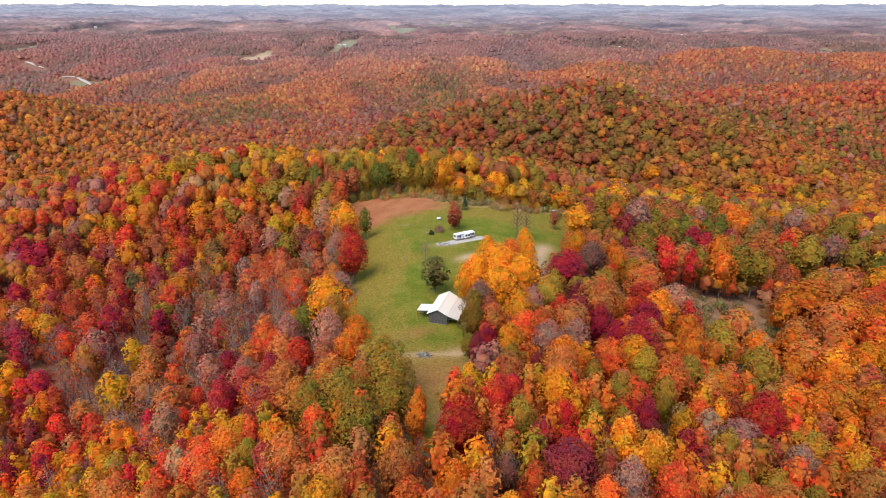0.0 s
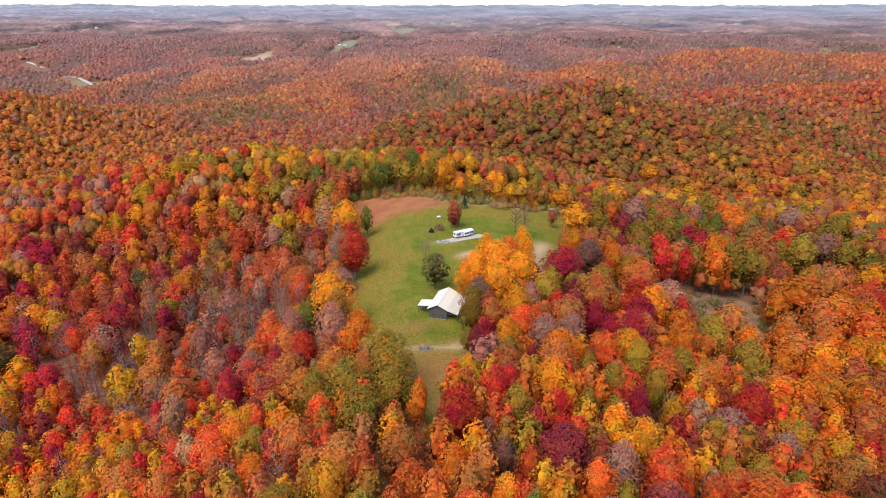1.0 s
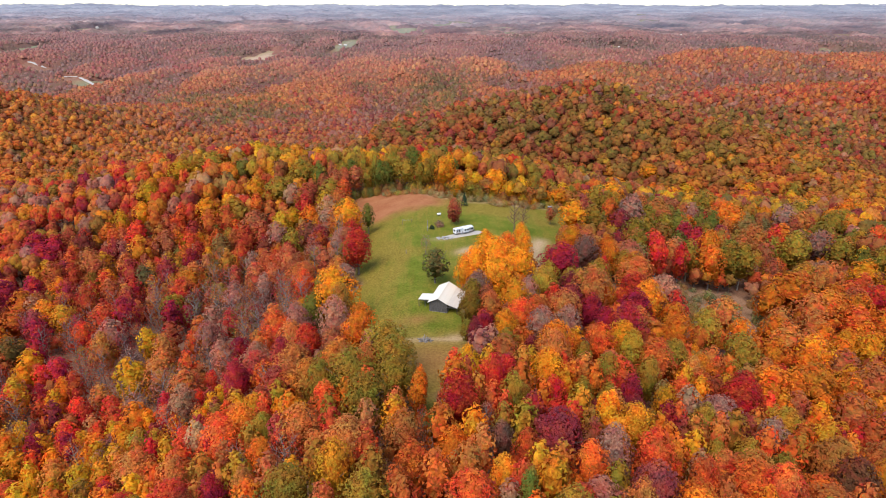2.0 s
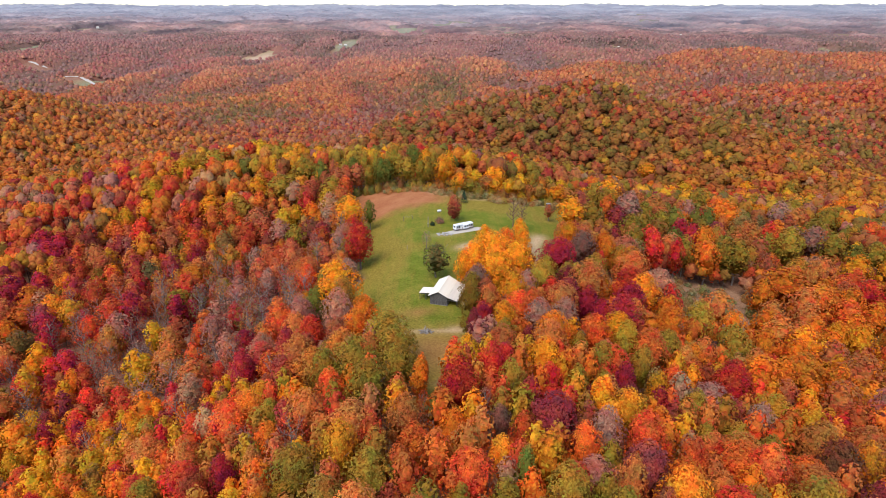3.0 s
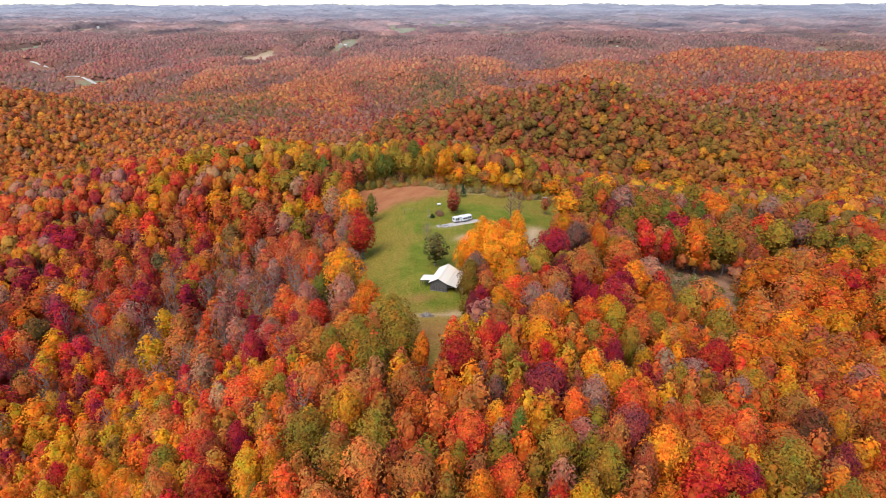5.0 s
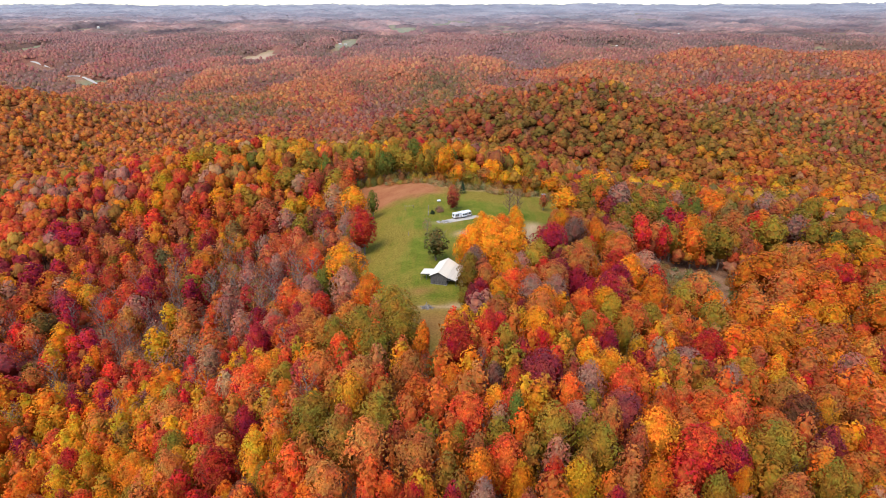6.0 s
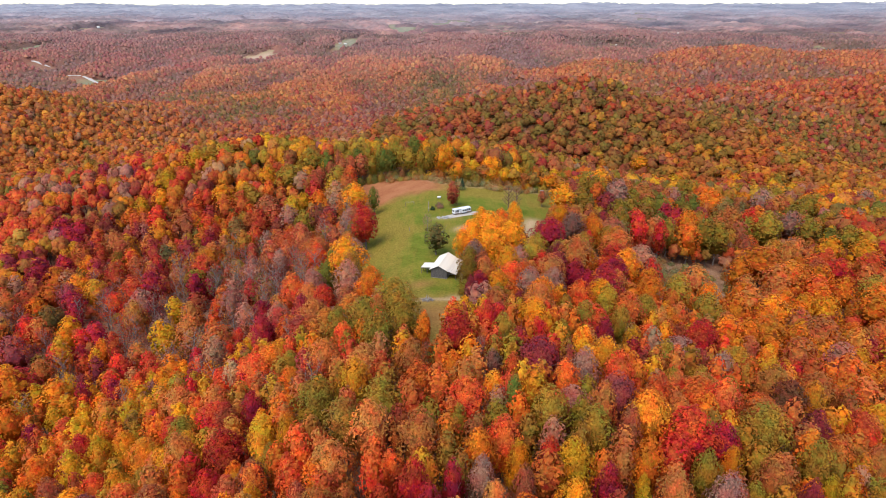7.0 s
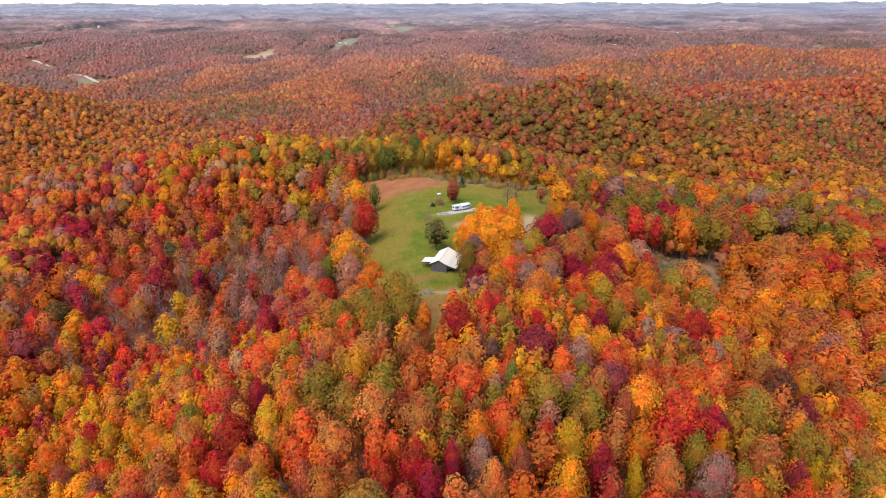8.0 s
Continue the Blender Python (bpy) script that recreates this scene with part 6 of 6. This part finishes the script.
fill = fill[open_woods(fill) & clear_of_trees(fill, 0.55, 2.0)]
under = np.r_[under, fill]
hidden = near[:, 1] > 285
singles, rest = near[~hidden], near[hidden]
SINGLE_MAX = 400
order = np.argsort(np.hypot(singles[:, 0], singles[:, 1] - 40))
singles, slope = singles[order[:SINGLE_MAX]], singles[order[SINGLE_MAX:]]
small = scatter(-125, -22, 12, 84, 6.4, rng)
small = small[clear_of_trees(small, 0.42, 2.4)][:110]
singles = np.r_[singles, small]
cols, picks = colours_at(singles[:, 0], singles[:, 1], rng)
for n_single, ((x, y), c, pk) in enumerate(zip(singles, cols, picks)):
    bare = 0.8 * math.exp(-((x + 98) / 62) ** 2 - ((y - 180) / 70) ** 2)
    u = rng.random()
    form = "thin" if u < bare else ("tall" if u < 0.56 else "broad" if u < 0.88 else "spire")
    r = {"thin": 3.6, "tall": 4.1, "broad": 5.0, "spire": 3.1}[form] * rng.uniform(0.75, 1.15)
    if n_single >= len(singles) - len(small):
        if pk in (1, 8, 9, 11) and rng.random() < 0.6:
            pk = (4, 2, 10)[n_single % 3]
            c = COLOURS[pk]
        form, r = ("spire", 2.7) if u < 0.6 else ("tall", 3.0)
    if x > 15 and y < 215 and u > bare and rng.random() < 0.68:
        form, r = "broad", 5.2 * rng.uniform(0.85, 1.15)
    tall = step(110, 170, np.float64(y + 0.4 * abs(x)))
    r *= 1 + 0.26 * tall
    tree(form, x, y, rng.uniform(12.5, 17.5) + 3.4 * tall, r, PALETTE[pk], tint=list(c))


# saplings and low trees close the gaps of the canopy round the spur
gaps = np.r_[scatter(-150, 140, 6, 128, 2.6, rng), scatter(-150, -36, 128, 220, 4.0, rng), scatter(-130, -38, 220, 275, 4.5, rng)]
gaps = gaps[(np.abs(gaps[:, 0]) < 26 + 0.78 * (gaps[:, 1] + 36)) & ~in_field(gaps[:, 0], gaps[:, 1], 2.5)]
gaps = gaps[(np.abs(gaps[:, 0] + 2.4) > 1.4) | (gaps[:, 1] < 62)]
cols, picks = colours_at(gaps[:, 0], gaps[:, 1], rng)
taken = np.array(TREES)
for (x, y), c, pk in zip(gaps, cols, picks):
    if y > 128 and rng.random() < 0.8 * math.exp(-((x + 88) / 42) ** 2 - ((y - 165) / 45) ** 2):
        continue
    room = (np.hypot(taken[:, 0] - x, taken[:, 1] - y) - 0.82 * taken[:, 2]).min()
    if room < (1.2 if y < 128 else 2.6):
        continue
    r = min(1.5 + room * 0.75, 3.6)
    tree("tall" if r > 2.2 else "spire", x, y, rng.uniform(8.5, 10.5) + (2.2 if y < 110 else 0.0) + 1.2 * r, r, PALETTE[pk], tint=list(c), low=True)
    taken = np.r_[taken, [[x, y, r]]]


def egg_template(seed, lobes, leaves, size, trunk):
    """A small crown one unit high and about 0.45 wide for woods farther off: a heap of rounded lobes with loose clumps of leaves, and a thin trunk."""
    r = np.random.default_rng(seed)
    point = r.uniform(0.0, 0.55)
    half = np.array([0.235, 0.235, 0.31])
    at = np.arange(lobes) * 2.4 + r.uniform(-0.4, 0.4, lobes)
    up = np.linspace(-0.55, 0.9, lobes) + r.uniform(-0.08, 0.08, lobes)
    out = np.sqrt(np.clip(1 - up ** 2, 0, 1))[:, None]
    way = np.c_[np.cos(at)[:, None] * out, np.sin(at)[:, None] * out, up]
    reach = r.uniform(0.5, 0.68, (lobes, 1))
    big = r.uniform(0.36, 0.58, lobes) * (1.25 if lobes < 8 else 1.0)

    def egg(v):
        q = v * half
        q[..., :2] *= np.clip(1.0 - point * (v[..., 2:3] + 0.1) * 0.5, 0.3, 1.3)
        return q + np.array([0, 0, 0.64])
    cen = way * reach
    if lobes > 1:
        cen, big, way = np.r_[cen, [[0, 0, -0.1]]], np.r_[big, 0.62], np.r_[way, [[0, 0, 0.3]]]
    else:
        cen, big = np.array([[0, 0, 0.0]]), np.array([0.95])
        way = np.array([[0, 0, 0.2]])
    cv, kf = ICO1, LOBEF
    m = len(cen)
    core = egg(cv[None] * big[:, None, None] * r.uniform(0.82, 1.12, (m, len(cv), 1)) + cen[:, None]).reshape(-1, 3)
    norm = [unit(unit(cv)[None] * 0.8 + 0.55 * unit(way)[:, None] + np.array([0, 0, 0.1])).reshape(-1, 3)]
    verts, faces = [core], [(kf[None] + np.arange(m)[:, None, None] * len(cv)).reshape(-1, 3)]
    n = len(core)
    if trunk:
        t = np.array([[0.02, 0, -0.05], [-0.01, 0.017, -0.05], [-0.01, -0.017, -0.05], [0, 0, 0.6]])
        verts.append(t)
        norm.append(unit(t * np.array([1, 1, 0.01])))
        faces.append(np.array([[0, 1, 3], [1, 2, 3], [2, 0, 3]]) + n)
        n += 4
    wood = np.zeros((n, 1))
    wood[len(core):] = 1
    if leaves:
        k = r.integers(0, m, leaves)
        v = unit(ball_points(r, leaves) + way[k] * 0.8)
        c = egg(cen[k] + v * (big[k] * r.uniform(0.9, 1.2, leaves))[:, None])
        t = leaf_tris(c, unit(v + ball_points(r, leaves) * 0.6), r.uniform(0.7, 1.3, leaves) * size, r)
        faces.append(n + np.arange(len(t)).reshape(-1, 3))
        verts.append(t)
        norm.append(np.repeat(unit(v * 0.8 + way[k] * 0.5 + ball_points(r, leaves) * 0.25), 3, axis=0))
        wood = np.r_[wood, np.zeros((len(t), 1))]
    return np.concatenate(verts), np.concatenate(faces), wood, np.concatenate(norm)


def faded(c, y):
    """Haze painted into the tree colours: mauve-grey, then pale blue-grey farther out."""
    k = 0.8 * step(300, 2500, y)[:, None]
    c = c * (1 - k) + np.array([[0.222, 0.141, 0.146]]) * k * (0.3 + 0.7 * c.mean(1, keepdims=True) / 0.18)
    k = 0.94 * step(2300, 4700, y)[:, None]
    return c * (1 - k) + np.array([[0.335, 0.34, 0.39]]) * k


def woods(name, p, templates, height, label, rng, even=0.3, wide=1.0):
    """Far trees nobody would count, joined into one mesh."""
    n = len(p)
    c = colours_at(p[:, 0], p[:, 1], rng, even)[0]
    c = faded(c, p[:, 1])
    z = ground(p[:, 0], p[:, 1])
    h = rng.uniform(*height, n)
    w = h * rng.uniform(0.8, 1.15, n) * wide
    a = rng.uniform(0, 6.28, n)
    kind = rng.integers(0, len(templates), n)
    V, Fa, T, N, base = [], [], [], [], 0
    for k, (tv, tf, wood, tn) in enumerate(templates):
        s = np.nonzero(kind == k)[0]
        if not len(s):
            continue
        ca, sa2 = np.cos(a[s])[:, None], np.sin(a[s])[:, None]
        X = (tv[None, :, 0] * ca - tv[None, :, 1] * sa2) * w[s][:, None] + p[s, 0][:, None]
        Y = (tv[None, :, 0] * sa2 + tv[None, :, 1] * ca) * w[s][:, None] + p[s, 1][:, None]
        Z = tv[None, :, 2] * h[s][:, None] + z[s][:, None] - 0.5
        V.append(np.stack([X, Y, Z], -1).reshape(-1, 3))
        Fa.append((tf[None] + (np.arange(len(s)) * len(tv))[:, None, None] + base).reshape(-1, 3))
        T.append((c[s][:, None] * (1 - wood) + np.array([0.13, 0.10, 0.08]) * wood).reshape(-1, 3))
        N.append(np.stack([tn[None, :, 0] * ca - tn[None, :, 1] * sa2, tn[None, :, 0] * sa2 + tn[None, :, 1] * ca, tn[None, :, 2] + 0 * ca], -1).reshape(-1, 3))
        base += len(s) * len(tv)
    me = raw_mesh(name, np.concatenate(V), np.concatenate(Fa), WOODS, np.concatenate(T), np.concatenate(N))
    return tagged(new(name, me), label, "trees", kind="stuff")


def wedge(p, k=0.80, add=60):
    return p[np.abs(p[:, 0]) < add + k * (p[:, 1] + 40)]


def thinned(p, share):
    """The slopes that fall away northward are stocked more thinly."""
    fall = (ground(p[:, 0], p[:, 1] + 12) - ground(p[:, 0], p[:, 1] - 12)) / 24 < -0.10
    return p[~fall | (rng.random(len(p)) < share)]


CLOSE = [egg_template(60 + s, 11, 50, 0.06, True) for s in range(10)]
MID = [egg_template(s, 5, 34, 0.08, True) for s in range(10)]
NEXT = [egg_template(30 + s, 3, 12, 0.1, False) for s in range(10)]
DOT = [egg_template(40 + s, 1, 6, 0.12, False) for s in range(10)]
p = scatter(-560, 560, 200, 620, 7.7, rng)
p = wedge(p[open_woods(p)])
p = p[~((p[:, 1] < 333) & (np.abs(p[:, 0]) < 193))]
p = p[clear_of_trees(p)]
behind = scatter(-66, 66, -84, 14, 7.8, rng)
flank = scatter(-300, 300, -150, 200, 10.5, rng)
flank = flank[np.abs(flank[:, 0]) > np.where(flank[:, 1] < 14, np.where(flank[:, 1] > -84, 66, 0), 24 + 0.78 * (flank[:, 1] + 36))]
woods("flank_woodland", flank, [egg_template(90 + s, 1, 12, 0.1, True) for s in range(6)], (13, 20), "mixed autumn woodland on the slopes of the spur", rng, wide=1.2)
near_p = (p[:, 1] < 400) & (np.abs(p[:, 0]) < 330)
rest, p = np.r_[rest, p[near_p]], p[~near_p]
full = []
for form, seeds in (("broad", 4), ("tall", 4), ("spire", 1)):
    for k in range(seeds):
        v, f, soft_n = crown_arrays(form, 240 + k + 10 * len(form), {"broad": 460, "tall": 390, "spire": 300}[form], 0.62, ragged=0.28, domed=form == "broad" and k < 3)
        stub = np.array([[0.3, 0, -0.5], [-0.15, 0.26, -0.5], [-0.15, -0.26, -0.5], [0, 0, 12]])
        full.append((np.r_[v, stub] / 20, np.r_[f, np.array([[0, 1, 3], [1, 2, 3], [2, 0, 3]]) + len(v)], np.r_[np.zeros((len(v), 1)), np.ones((4, 1))], np.r_[soft_n, unit(stub * np.array([1, 1, 0]) + np.array([0.01, 0, 0]))]))
woods("slope_woodland", np.r_[slope, behind], full, (15, 21), "full-crowned autumn trees in red, orange and olive on the slopes", rng, 0.0, wide=1.1)
woods("understorey", under, MID, (8, 12.5), "low young trees filling the gaps in the woods", rng, wide=1.2)
woods("spur_woodland", rest, CLOSE, (14, 19.5), "autumn woodland in red, orange and olive beside the clearing", rng, 0.1, wide=1.08)
p = thinned(p, 0.5)
woods("woodland", p, MID, (11.5, 18.5), "autumn woodland in orange, olive and red on the slopes", rng, 0.42, wide=1.56)
p = scatter(-900, 900, 620, 900, 7.6, rng)
p = thinned(wedge(p[open_woods(p)], 0.78), 0.5)
woods("slope_forest", p, NEXT, (11.5, 19), "orange and russet woodland on the near hillsides", rng, 0.3, wide=1.38)
p = scatter(-1300, 1300, 900, 1400, 8.3, rng)
p = thinned(wedge(p[open_woods(p)], 0.78), 0.4)
woods("hill_woodland", p, DOT, (12, 20), "orange and russet woodland covering the hills", rng, 0.3, wide=1.1)
p = scatter(-2200, 2200, 1400, 2600, 12.3, rng)
p = thinned(wedge(p[open_woods(p)], 0.78), 0.35)
woods("ridge_woodland", p, [egg_template(140 + s, 1, 1, 0.16, False) for s in range(10)], (12, 21), "haze-tinted russet and mauve woodland on the far ridges", rng, 0.3, wide=1.2)


def canopy(name, y0, y1, across, along, lift, rough, label, even, brush=0.0):
    """The closed roof of leaves of woods too far off to tell tree from tree: an uneven sheet, one point to a tree or so."""
    n = int(math.log(y1 / y0) / along)
    ys = y0 * np.exp(np.arange(n + 1) * math.log(y1 / y0) / n)
    us = np.arange(-0.86, 0.861, across)
    Y, U = np.meshgrid(ys, us, indexing="ij")
    Y = Y * (1 + rng.uniform(-0.4, 0.4, Y.shape) * along)
    X = (U + rng.uniform(-0.4, 0.4, U.shape) * across) * (Y + 40)
    x, y = X.ravel(), Y.ravel()
    z = ground(x, y) + lift * (0.75 + 0.25 * step(480, 900, y)) + rng.uniform(-1, 1, len(x)) * rough + (soft_noise(x, y, 30, 77) - 0.5) * rough
    wood = open_woods(np.c_[x, y])
    z = np.where(wood, z, ground(x, y) - 3)
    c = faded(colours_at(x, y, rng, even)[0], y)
    stand = soft_noise(x * 0.5, y, 110, 41) * 0.6 + soft_noise(x * 0.6, y, 48, 42) * 0.4       # stands of darker, barer woods
    c = c * (1 + (1.7 * (stand - 0.5) * step(1600, 2300, y) * (1 - 0.55 * step(2700, 4200, y)))[:, None] * np.array([1.0, 0.9, 0.75]))
    # brush: share of dark brown that paints the shade of gaps between crowns
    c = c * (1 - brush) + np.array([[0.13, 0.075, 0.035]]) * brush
    i = np.arange(len(x)).reshape(Y.shape)
    q = np.stack([i[:-1, :-1], i[:-1, 1:], i[1:, 1:], i[1:, :-1]], -1).reshape(-1, 4)
    me = raw_mesh(name, np.c_[x, y, z], np.concatenate([q[:, [0, 1, 2]], q[:, [0, 2, 3]]]), WOODS, c)
    me.shade_smooth()
    tagged(new(name, me), label, "trees", kind="stuff")


canopy("forest_underwood", 352, 2250, 0.008, 0.010, 9.8, 2.5, "low trees under the hillside woods, brown with painted gap shade", 0.4, 0.42)
canopy("upland_woodland", 2230, 4960, 0.0042, 0.0034, 9.0, 6.0, "haze-tinted russet and mauve woodland rolling to the horizon", 0.25)
